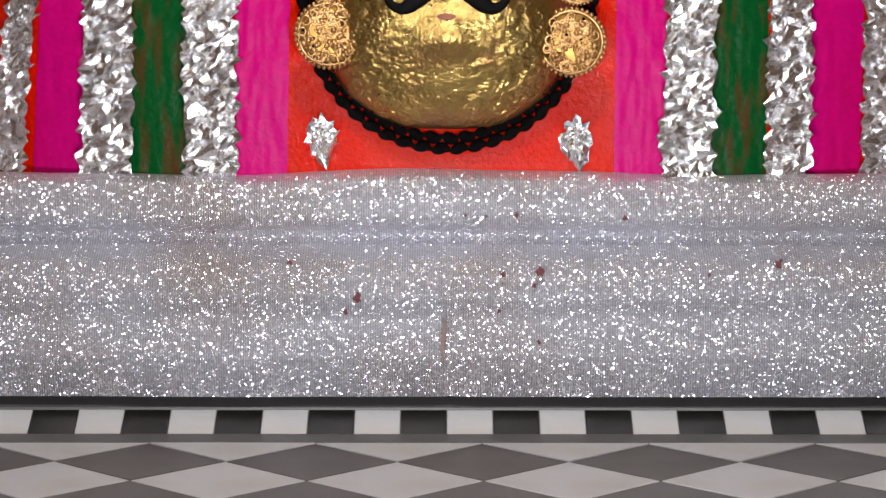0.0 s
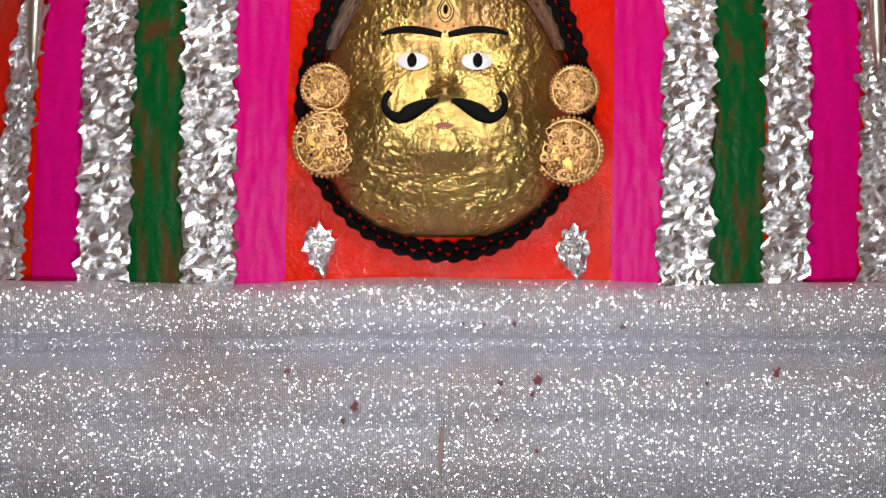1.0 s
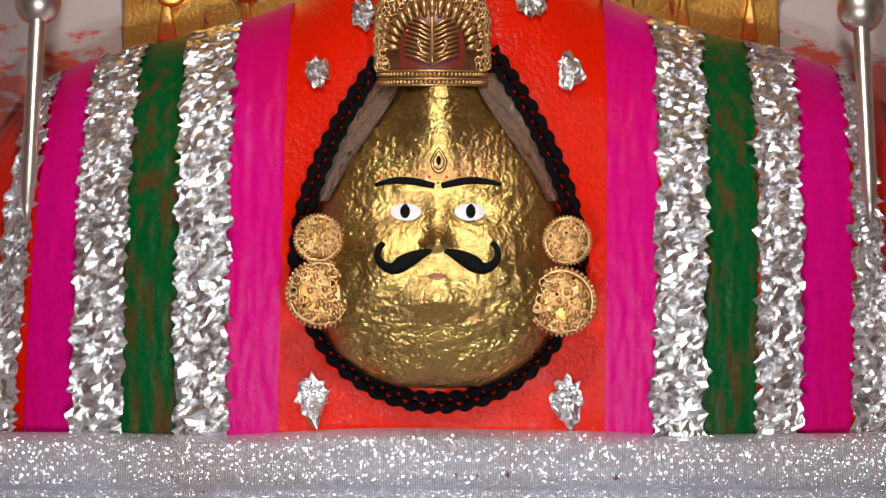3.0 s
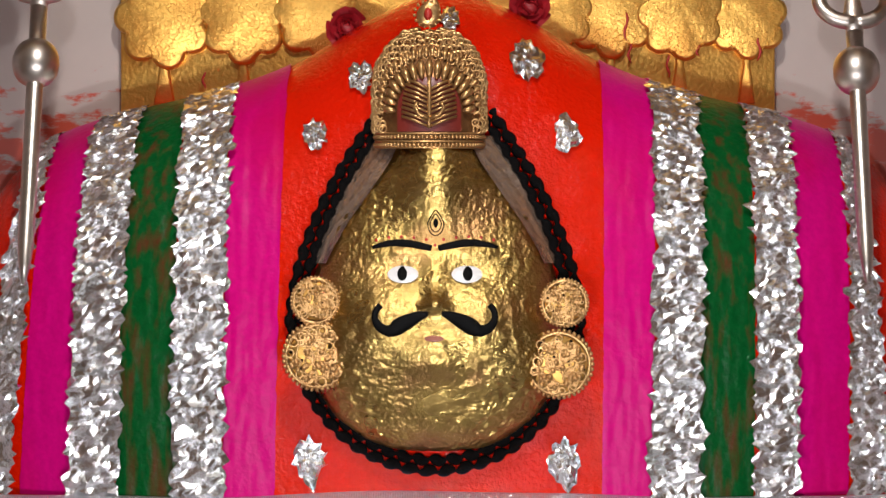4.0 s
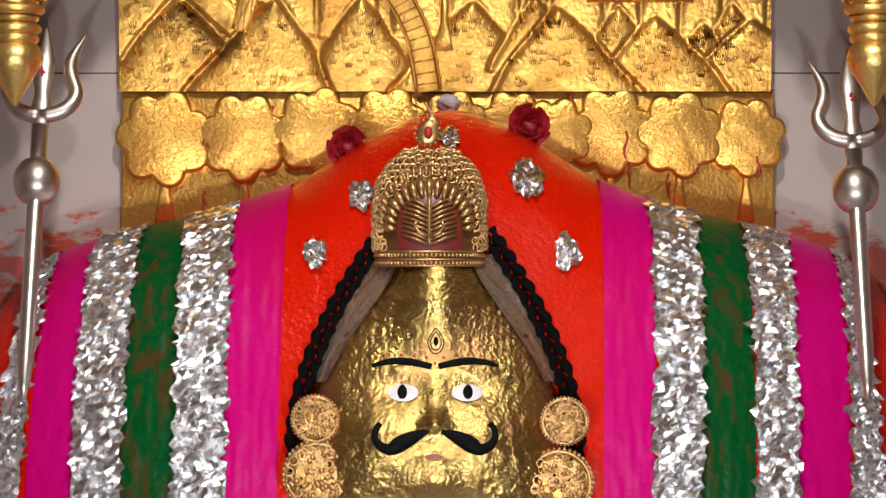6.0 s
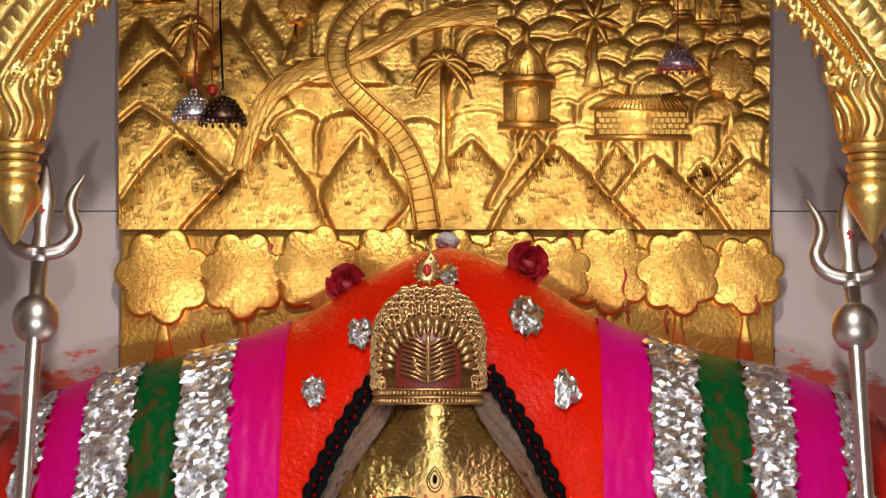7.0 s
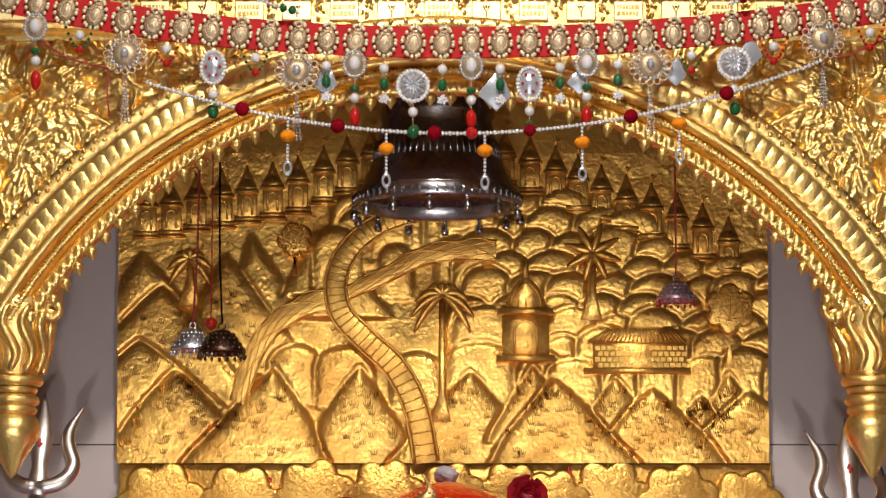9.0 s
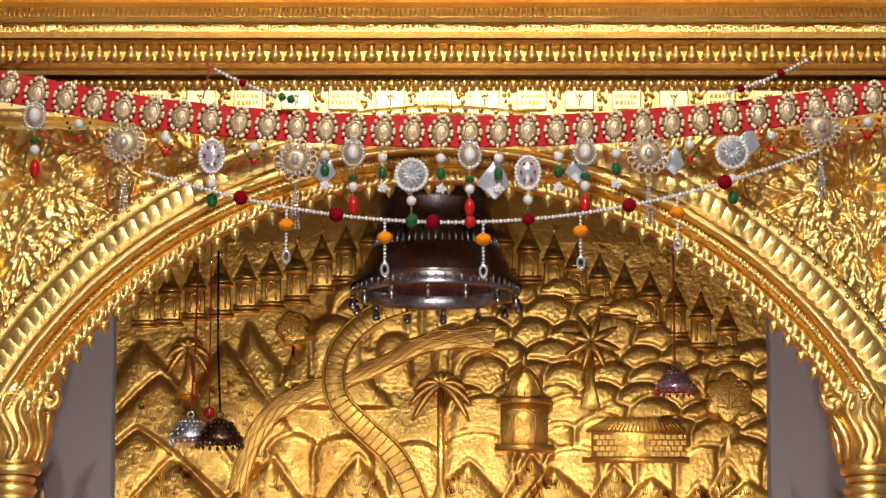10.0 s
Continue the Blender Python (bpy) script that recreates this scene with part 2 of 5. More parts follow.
tagged(finish("altar_cloth", drape(), GLITTER), "silver ribbed glitter cloth draped over the altar step", "cloth")

# ---- idol mound ----
MX = -0.006
OUT_X = [0, .05, .1, .16, .225, .31, .4, .51, .594, .646, .69, .73, .77, .80]
OUT_Z = [1.078, 1.068, 1.045, 1.01, .968, .935, .912, .888, .862, .826, .785, .72, .60, .34]


def crest(x):
    x = abs(x - MX - 0.014)
    return sum(float(np.interp(x + d, OUT_X, OUT_Z)) for d in (-0.03, -0.015, 0, 0.015, 0.03)) / 5 if x > 0.03 else float(np.interp(x, OUT_X, OUT_Z))


def skin(x, s, off=0.0):
    """The mound's surface at x and the share s of its height there."""
    def p(a, q):
        q = min(max(q, 0.0), 1.0)
        side = (abs(a - MX) / 0.74) ** 4
        return Vector((a, 3.985 + 0.29 * (1 - math.sqrt(max(0.0, 1 - q ** 3))) + 0.18 * side, 0.33 + q * (crest(a) - 0.33)))
    c = p(x, s)
    if off:
        du = p(x + 0.004, s) - p(x - 0.004, s)
        dv = p(x, min(s + 0.01, 1)) - p(x, max(s - 0.01, 0))
        n = du.cross(dv).normalized()
        if n.y > 0:
            n = -n
        c = c + n * off
    return c


def where_z(x, z):
    return (z - 0.33) / (crest(x) - 0.33)


def mound():
    bm = bmesh.new()
    n, m = 150, 60

    def f(i, j):
        s = math.sin(j / (m - 1) * math.pi / 2)
        p = skin(MX - 0.79 + 1.58 * i / (n - 1), s)
        return p + Vector((0, noise.noise(p * 14) * 0.003, 0))
    grid(bm, n, m, f)
    def g(i, j):
        p = skin(MX - 0.79 + 1.58 * i / (n - 1), 1.0)
        return (p.x, p.y + (4.495 - p.y) * j / 3, p.z - 0.02 * j / 3)
    grid(bm, n, 4, g)
    return bm


idol = tagged(finish("idol_mound", mound(), ORANGE), "rounded idol stone coated with glossy vermilion paste", "idol")


def band(b0, b1, t0, t1, rag, off, crumple, rows, cols, seed, top=1.0):
    bm = bmesh.new()
    rnd = random.Random(seed)

    def f(i, j):
        s = 0.02 + (top - 0.02) * math.sin(j / (rows - 1) * math.pi / 2)
        l, r = b0 + (t0 - b0) * s, b1 + (t1 - b1) * s
        e0 = rag * noise.noise((s * 24, seed, 0)) + rag * 0.8 * noise.noise((s * 70, seed, 3))
        e1 = rag * noise.noise((s * 24, seed, 7)) + rag * 0.8 * noise.noise((s * 70, seed, 9))
        if crumple:
            e0 -= rag * 0.9 * rnd.random() ** 3
            e1 += rag * 0.9 * rnd.random() ** 3
        l, r = l + e0, r + e1
        x = l + (r - l) * i / (cols - 1)
        p = skin(x, s, off)
        if crumple:
            # gathered folds lie across the strip, with small creases between them
            wob = s * 60 + 2.6 * noise.noise((x * 16, s * 9, seed))
            fold = abs((wob * .5) % 1.0 - .5) * 2
            cells, _ = noise.voronoi(Vector((x * 50, s * 36, seed)))
            edge = abs(i / (cols - 1) * 2 - 1) ** 4
            h = 0.55 * fold + 1.5 * cells[0] + rnd.random() * 0.30 + 0.55 * edge * rnd.random()
            p = p + Vector((rnd.uniform(-.0022, .0022), -h * crumple, rnd.uniform(-.0022, .0022)))
        else:
            fold = noise.noise((x * 60, s * 8, seed)) + 0.9 * noise.noise((x * 120, s * 14, seed + 5)) + 0.7 * noise.noise((x * 25, s * 30, seed + 9))
            p = p + Vector((0, -0.0015 * fold, 0))
        return p
    grid(bm, cols, rows, f)
    return bm


PINKS = [(-.611, -.534, -.582, -.513), (-.313, -.240, -.309, -.228), (.223, .292, .230, .306), (.497, .580, .506, .587)]
GREENS = [(-.468, -.378, -.452, -.382), (.354, .440, .366, .447)]
FOILS = [(-.68, -.625, -.615, -.580), (-.536, -.463, -.518, -.449), (-.382, -.311, -.380, -.307), (.290, .361, .304, .372),
         (.439, .501, .445, .508), (.580, .645, .587, .613)]
for k, (a, b, c, d) in enumerate(PINKS):
    tagged(finish("cloth_strip", band(a, b, c, d, 0.0016, 0.003, 0, 120, 20, k), PINK), "magenta satin strip pasted on the idol", "cloth strip", "cloth strips on the idol")
for k, (a, b, c, d) in enumerate(GREENS):
    tagged(finish("cloth_strip", band(a, b, c, d, 0.0018, 0.003, 0, 120, 20, k + 20), GREEN), "dark green satin strip with red stains on the idol", "cloth strip", "cloth strips on the idol")
for k, (a, b, c, d) in enumerate(FOILS):
    tagged(finish("foil_strip", band(a, b, c, d, 0.009, 0.004, 0.012, 118, 12, k + 40), FOIL, smooth=False), "crumpled silver foil strip running up the idol", "foil strip", "foil strips on the idol")

# ---- survey: places set out by bearing and rise from the stand (1/5000 rad) at a depth ----
def spot(a, b, d):
    e = b / 5000
    return Vector((d * a / 5000 / math.cos(e), d, EYE + d * math.tan(e)))


def idol_sheet(x, y, d):
    return spot(x - 787, 354.5 - y, d)


def panel_sheet(x, y, d=4.47):
    return spot(x - 784, 1031 - y, d)


def top_sheet(x, y, d=4.05):
    return spot(x - 779, 1332 - y, d)


# ---- mask: one closed face of beaten sheet ----
MASK_Z = [.410, .416, .43, .46, .50, .53, .57, .62, .66, .70, .735, .78, .82, .86]
MASK_W = [.035, .075, .105, .143, .170, .180, .183, .178, .170, .158, .143, .114, .086, .066]
KX = -0.0125


def bumps(dx, z):
    g = lambda cx, cz, sx, sz: math.exp(-((dx - cx) / sx) ** 2 - ((z - cz) / sz) ** 2)
    h = 0.013 * g(0, .622, .013, .013) + 0.005 * g(0, .650, .014, .034) + 0.004 * (g(.015, .617, .009, .008) + g(-.015, .617, .009, .008))
    h += 0.006 * g(0, .571, .026, .010) + 0.011 * g(0, .542, .036, .020) - 0.004 * g(0, .5765, .022, .003)
    h += 0.006 * (g(.075, .605, .040, .034) + g(-.075, .605, .040, .034))
    h += 0.030 * math.exp(-(dx / .050) ** 2) * max(0.0, min(1.0, (z - .70) / .09))
    h -= 0.006 * (g(.045, .664, .032, .017) + g(-.045, .664, .032, .017))
    h += 0.004 * (g(.045, .692, .040, .010) + g(-.045, .692, .040, .010))
    return h


def face_y(x, z):
    w = float(np.interp(z, MASK_Z, MASK_W))
    a = max(-1.0, min(1.0, (x - KX) / w))
    p = skin(x, where_z(x, z))
    hgt = 0.045 + 0.060 * math.exp(-((z - .57) / .12) ** 2)
    low = min(1.0, (z - .410) / .05) if z > .41 else 0.0
    hgt *= math.sqrt(max(0.0, 1 - (1 - low) ** 2)) * 0.9 + 0.1
    low_part = 1.2 + 1.7 * max(0.0, min(1.0, (.56 - z) / .1))
    side = min(1.0, abs(a) * 1.1)
    crinkle = (noise.noise((x * 28, 2.0, z * 32)) * 0.0012 + abs(noise.noise((x * 48 + 9 * z, 5.0, z * 62 - 14 * x))) * 0.0024 + abs(noise.noise((x * 120 - 60 * z, 9.0, z * 150 + 50 * x))) * 0.0016) * low_part * (.35 + .9 * side)
    crinkle += abs(noise.noise((x * 110, 7.0, z * 22))) * 0.0013 * side * max(0.0, min(1.0, (z - .60) / .08))
    return p.y - hgt * math.sqrt(max(0.0, 1 - abs(a) ** 2.3)) - bumps(x - KX, z) - 0.004 + crinkle * (1 - a ** 6)


def mask():
    bm = bmesh.new()
    n, m = 210, 260

    def f(i, j):
        z = .4102 + (.862 - .4102) * (j / (m - 1)) ** 1.08
        w = float(np.interp(z, MASK_Z, MASK_W)) + 0.0012 * noise.noise((z * 90, i // 105, 0))
        x = KX + w * math.sin((i / (n - 1) * 2 - 1) * math.pi / 2)
        return (x, face_y(x, z), z)
    grid(bm, n, m, f)

    def patch(cx, cz, rx, rz, rise, index, n2=28, power=2.0):
        rings = []
        for k in range(5):
            q = 1 - k / 4
            row = []
            for i in range(n2):
                a = 2 * math.pi * i / n2
                x = cx + rx * q * math.copysign(abs(math.cos(a)) ** (2 / power), math.cos(a))
                z = cz + rz * q * math.copysign(abs(math.sin(a)) ** (2 / power), math.sin(a)) * (1.0 if power == 2 else 1 - 0.35 * abs(math.cos(a)))
                row.append(bm.verts.new((x, face_y(x, z) - rise * (0.25 + 0.75 * math.sqrt(1 - q * q)), z)))
            rings.append(row)
        for k in range(4):
            for i in range(n2):
                fc = bm.faces.new((rings[k][i], rings[k][(i + 1) % n2], rings[k + 1][(i + 1) % n2], rings[k + 1][i]))
                fc.material_index = index

    def stroke(path, widths, rise, index):
        n0 = len(bm.faces)
        bm.faces.ensure_lookup_table()
        sweep(bm, [(x, face_y(x, z) - rise, z) for x, z in path], widths, 10, 0.45)
        bm.faces.ensure_lookup_table()
        for fc in bm.faces[n0:]:
            fc.material_index = index

    for sgn in (-1, 1):
        ex = KX + sgn * .0445
        patch(ex, .6615, .0215, .0118, 0.006, 2)
        patch(ex + sgn * .001, .6620, .0088, .0108, 0.0085, 1)
        brow = [(KX + sgn * (.005 + .083 * u), .697 + .012 * math.sin(u * 2.3) - .008 * u) for u in [k / 14 for k in range(15)]]
        stroke(brow, [.0046 + .0016 * math.sin(k / 14 * 3.14) - .0022 * (k / 14) ** 3 for k in range(15)], 0.0015, 1)
        mo = []
        for k in range(22):
            u = k / 21
            if u < .62:
                v = u / .62
                mo.append((KX + sgn * (.010 + .048 * v), .6085 - .0225 * v ** 1.3))
            else:
                a = radians(-100 + 150 * (u - .62) / .38)
                mo.append((KX + sgn * (.0605 + .0225 * math.cos(a)), .6045 + .0200 * math.sin(a)))
        stroke(mo, [.0030 + .0085 * math.sin(min(1, k / 15) * 2.2) * (1 if k < 12 else max(.22, 1 - (k - 11) / 9.5)) for k in range(22)], 0.0015, 1)
        for k in range(5):
            u = k / 4
            patch(KX + sgn * (.012 + .070 * u), .7095 + .006 * math.sin(u * 2.6) - .004 * u, .0023, .0023, .0008, 3, 8)
    patch(KX, .7015, .0023, .0023, .0008, 3, 8)
    for wide, tall in ((.0112, .0175), (.0078, .0125)):
        drop = [(KX + .001 + wide * math.cos(a) * (1 - .55 * max(0, math.sin(a))), .7325 + tall * math.sin(a)) for a in [2 * math.pi * k / 24 for k in range(25)]]
        stroke(drop, .00075, 0.0008, 1)
    patch(KX + .001, .7325, .0034, .0066, 0.0055, 1, 16)
    patch(KX - .001, .5745, .0135, .0040, 0.003, 4, 16)
    return bm


tagged(finish("idol_mask", mask(), [GOLD_MASK, BLACK_PAINT, WHITE_ENAMEL, RED_PAINT, LIP]),
       "beaten gold mask with painted black moustache on the orange idol", "mask")


# thin foil flanks beside the brow of the mask
def flank(sgn):
    bm = bmesh.new()
    rnd = random.Random(4 + sgn)

    def f(i, j):
        u, v = i / 13, j / 39
        z = .675 + .180 * v
        w = float(np.interp(z, MASK_Z, MASK_W))
        x_in = w * (.93 - .25 * v)
        x_out = max(x_in + .004, .196 - .122 * max(0.0, (z - .60) / .285) ** 1.7 - .010)
        x = KX + sgn * (x_in + (x_out - x_in) * u)
        y_in, y_out = face_y(KX + sgn * x_in, z) - .003, skin(x, where_z(x, z)).y - .010
        fold = .005 * abs(noise.noise((u * 4 + 3 * v, v * 2.5, 6 + sgn))) + .0022 * abs(noise.noise((x * 160, z * 40, 3.0)))
        return Vector((x, y_in + (y_out - y_in) * u ** .8 - fold, z))
    grid(bm, 14, 40, f)
    return bm


for sgn in (-1, 1):
    tagged(finish("foil_patch", flank(sgn), FOIL_DULL), "dull silver foil smoothed beside the gold mask", "foil", "foil patches on the idol")


# ---- black twisted cord round the mask ----
def cord_path(n):
    pts = []
    for k in range(n):
        u = k / (n - 1)
        a = radians(128 + 284 * u)
        z0 = .60
        c, sn = math.cos(a), math.sin(a)
        if sn >= 0:
            zz = sn / math.sin(radians(128))
            x = c * (.188 if abs(c) > .8 else .188)
            z = z0 + .285 * zz
            x = math.copysign(.196 - .122 * zz ** 1.7, c)
        else:
            x, z = .197 * c, z0 + .210 * sn
        pts.append((KX + x, z))
    return pts


def cord():
    root = empty("cord_necklace", KX, 3.9, .4)
    base = cord_path(400)
    acc = [0.0]
    for k in range(1, 400):
        acc.append(acc[-1] + math.dist(base[k], base[k - 1]))
    for side, ph in ((-1, 0.0), (1, math.pi / 2)):
        bm = bmesh.new()
        path, rad = [], []
        for k in range(400):
            x, z = base[k]
            x1, z1 = base[min(k + 1, 399)]
            x0, z0 = base[max(k - 1, 0)]
            tx, tz = x1 - x0, z1 - z0
            ln = math.hypot(tx, tz)
            nx, nz = tz / ln, -tx / ln
            w = acc[k] / .0250 * math.pi + ph
            off = side * (.0080 + .0018 * math.sin(2 * w + .6))
            px, pz = x + nx * off, z + nz * off
            path.append((px - KX, skin(px, where_z(px, pz)).y - .014 - .003 * math.cos(2 * w) - 3.9, pz - .4))
            rad.append(.0086 * (0.20 + 0.80 * abs(math.sin(w)) ** .8))
        sweep(bm, path, rad, 10, 0.8)
        part("strand", bm, BLACK, root)
    return tagged(root, "thick black braided cord hung round the gold mask", "cord")


cord()


# ---- beads and jewels ----
def ball(bm, x, y, z, r, sx=1.0, sz=1.0, sy=1.0, seg=8, rings=6):
    q = bmesh.ops.create_uvsphere(bm, u_segments=seg, v_segments=rings, radius=r)
    for v in q["verts"]:
        v.co = Vector((x + v.co.x * sx, y + v.co.y * sy, z + v.co.z * sz))


def ring(bm, cx, cy, cz, r, tube, n=32, m=6, sz=1.0):
    def f(i, j):
        a, b = 2 * math.pi * i / n, 2 * math.pi * j / (m - 1)
        rr = r + tube * math.cos(b)
        return (cx + rr * math.cos(a), cy + tube * math.sin(b), cz + rr * math.sin(a) * sz)
    grid(bm, n, m, f, True)


def dome_disc(bm, cx, cy, cz, r, h, n=28, sz=1.0):
    rings_ = []
    for k in range(6):
        q = 1 - k / 5
        rings_.append([bm.verts.new((cx + r * q * math.cos(2 * math.pi * i / n), cy - h * math.sqrt(1 - q * q), cz + r * q * sz * math.sin(2 * math.pi * i / n))) for i in range(n)])
    for k in range(5):
        for i in range(n):
            bm.faces.new((rings_[k][i], rings_[k][(i + 1) % n], rings_[k + 1][(i + 1) % n], rings_[k + 1][i]))


def earring(sgn):
    ux, uz = (KX + .180, .6215) if sgn > 0 else (KX - .1665, .6245)
    lx, lz = (KX + .1725, .5365) if sgn > 0 else (KX - .164, .5475)
    y0 = 3.925
    root = empty("earring", lx, y0, lz)
    rnd = random.Random(5 + sgn)
    for name, cx, cz, r in (("stud", ux - lx, uz - lz, .0330), ("pendant", 0.0, 0.0, .0465)):
        bm = bmesh.new()
        dome_disc(bm, cx, 0.004, cz, r * .93, .006)
        base = part(name, bm, GOLD_DARK, root, "pierced antique gold disc")
        bm = bmesh.new()
        ring(bm, cx, 0, cz, r * .92, .0028)
        ring(bm, cx, -.003, cz, r * .62, .0016)
        for k in range(40):
            a = 2 * math.pi * k / 40
            ball(bm, cx + r * math.cos(a), 0, cz + r * math.sin(a), r * .075, seg=6, rings=4)
        part("beaded_rim", bm, GOLD_JEWEL, base)
        bm = bmesh.new()
        for k in range(110):
            a, q = rnd.random() * 6.28, math.sqrt(rnd.random()) * .82
            x, z = cx + r * q * math.cos(a), cz + r * q * math.sin(a)
            if k % 3:
                ring(bm, x, -.0085, z, r * (.08 + .07 * rnd.random()), r * .028, 12, 5)
            else:
                ball(bm, x, -.009, z, r * .09, seg=6, rings=5)
        tagged(part("filigree", bm, GOLD_JEWEL, base), kind="stuff")
        # solid black dots on the disc stand in for shade inside piercings
        bm = bmesh.new()
        for k in range(16):
            a, q = rnd.random() * 6.28, .25 + .62 * rnd.random()
            ball(bm, cx + r * q * math.cos(a), -.004, cz + r * q * math.sin(a), r * .055, sy=.5, seg=6, rings=4)
        part("hole_shade", bm, BLACK_PAINT, base, "black dots standing in for the shade of pierced holes")
    return tagged(root, "round filigree gold earring hung beside the gold mask", "earring", "earrings of the mask")


for sgn in (-1, 1):
    earring(sgn)


CROWN_BACK = mat("brown_gold_lining", (0.30, 0.14, 0.05), 0.4, 0.75, 0.6, 160, 0.3, 0.001, 40, (0.12, 0.03, 0.01), 0.8)
CROWN_RED = mat("dark_red_enamel", (0.16, 0.014, 0.008), 0.4)


def crown():
    cx, y0 = idol_sheet(761, 300, 3.97).x, 4.015
    z0, z1, w = .838, 1.009, .0755
    root = empty("crown", cx, y0, z0)

    def shape(u, v, off=0.0):
        """u: across -1..1, v: up 0..1."""
        wide = w * (1.0 if v < .5 else math.sqrt(max(0.0, 1 - ((v - .5) / .5) ** 2))) + off * .5
        a = u * math.pi / 2
        lean = .045 * v * v
        return Vector((wide * math.sin(a), -.055 * math.cos(a) * (wide / w) + lean - off, (z1 - z0) * v))
    bm = bmesh.new()
    grid(bm, 33, 25, lambda i, j: shape(i / 16 - 1, j / 24))
    part("cap", bm, CROWN_BACK, root, "brown lining behind pierced gold")
    bm = bmesh.new()
    for v in (.02, .085):
        for k in range(44):
            p = shape(-1 + 2 * k / 39, v, .003)
            ball(bm, p.x, p.y, p.z, .0036, seg=6, rings=4)
    tagged(part("base_band", bm, GOLD_JEWEL, root, "beaded gold base band"), kind="stuff")
    bm = bmesh.new()
    for v in (.0, .05, .115):
        sweep(bm, [shape(-1 + k / 16, v, .003) for k in range(33)], .0018, 6)
    part("band_wire", bm, GOLD_JEWEL, root)
    bm = bmesh.new()
    for k in range(17):
        a = math.pi * k / 16
        p0 = shape(.42 * math.cos(a), .30 + .27 * math.sin(a), .004)
        p1 = shape(.60 * math.cos(a), .32 + .41 * math.sin(a), .006)
        mid = (p0 + p1) / 2 + Vector((0, -.003, 0))
        sweep(bm, [p0, (p0 + mid) / 2, mid, (mid + p1) / 2, p1], [.0020, .0040, .0052, .0060, .0026], 8)
    for k in range(24):
        a = math.pi * (k + .5) / 24
        sweep(bm, [shape(.62 * math.cos(a), .32 + .43 * math.sin(a), .004), shape(.70 * math.cos(a), .33 + .485 * math.sin(a), .007), shape(.76 * math.cos(a), .335 + .52 * math.sin(a), .004)], [.002, .0042, .002], 8)
    part("petal_ray", bm, GOLD_JEWEL, root)
    bm = bmesh.new()

    def inner(i, j):
        v = .13 + .46 * j / 12
        lim = .40 * math.sqrt(max(0.0, 1 - max(0.0, (v - .30) / .29) ** 2))
        return shape((i / 8 - 1) * lim, v, .0015)
    grid(bm, 17, 13, inner)
    part("inner_panel", bm, CROWN_RED, root, "dark red enamel behind the leaf")
    bm = bmesh.new()
    sweep(bm, [shape(0, .16 + .42 * k / 8, .005) for k in range(9)], .0030, 8)
    for k in range(9):
        for q in (-1, 1):
            v = .17 + .038 * k
            lim = .33 * math.sqrt(max(.05, 1 - ((v - .2) / .45) ** 2))
            sweep(bm, [shape(0, v, .004), shape(q * lim * .5, v + .05, .005), shape(q * lim, v + .085, .004)], .0021, 6)
    for q in (-1, 1):
        sweep(bm, [shape(0, .24, .006), shape(q * .12, .27, .007), shape(q * .17, .33, .007), shape(q * .13, .37, .007)], [.003, .003, .0025, .0035], 8)
    part("leaf_emblem", bm, GOLD_JEWEL, root)
    bm = bmesh.new()
    rows = 15
    net = random.Random(8)
    for j in range(rows):
        v0 = .15 + .84 * j / rows
        for i in range(22):
            u = -1 + 2 * (i + .5 * (j % 2)) / 21.5 + net.uniform(-.02, .02)
            v = v0 + net.uniform(-.014, .014)
            if (u / .62) ** 2 + ((v - .30) / .45) ** 2 < 1 or v > .985:
                continue
            p = shape(u, v, .003)
            ring(bm, p.x, p.y + net.uniform(-.001, .001), p.z, net.uniform(.0038, .0062), net.uniform(.0013, .0020), 10, 5)
            if net.random() < .35:
                ball(bm, p.x, p.y - .002, p.z, .0024, seg=6, rings=4)
    tagged(part("filigree", bm, GOLD_JEWEL, root, "pierced gold ring lattice"), kind="stuff")
    bm = bmesh.new()
    for k in range(47):
        a = math.pi * k / 46
        p = shape(math.copysign(.96, math.cos(a)), .30 + .69 * math.sin(a), .003)
        ball(bm, p.x, p.y, p.z, .0060, sz=.75, seg=8, rings=5)
    tagged(part("scalloped_edge", bm, GOLD_JEWEL, root), kind="stuff")
    bm = bmesh.new()
    t = shape(0, 1.0)
    pts, rad = [], []
    for k in range(14):
        u = k / 13
        pts.append((t.x - .004 + .014 * math.sin(u * 3.4) * u, t.y - .012, t.z + .002 + .062 * u))
        rad.append(max(.0014, .0195 * math.sin(min(1, u * 1.15 + .18) * 3.0) * (1 - .35 * u)))
    sweep(bm, pts, rad, 12, .35)
    for k in range(14):
        a = radians(200 + 320 * k / 13)
        ball(bm, t.x - .003 + .0185 * math.sin(a), t.y - .015, t.z + .020 - .0185 * math.cos(a), .0026, seg=6, rings=4)
    tip = part("paisley_finial", bm, GOLD_JEWEL, root)
    bm = bmesh.new()
    ball(bm, t.x - .002, t.y - .019, t.z + .020, .0062, sz=1.5)
    part("stone", bm, RED_PAINT, tip)
    return tagged(root, "pierced gold filigree crown above the gold mask", "crown")


crown()


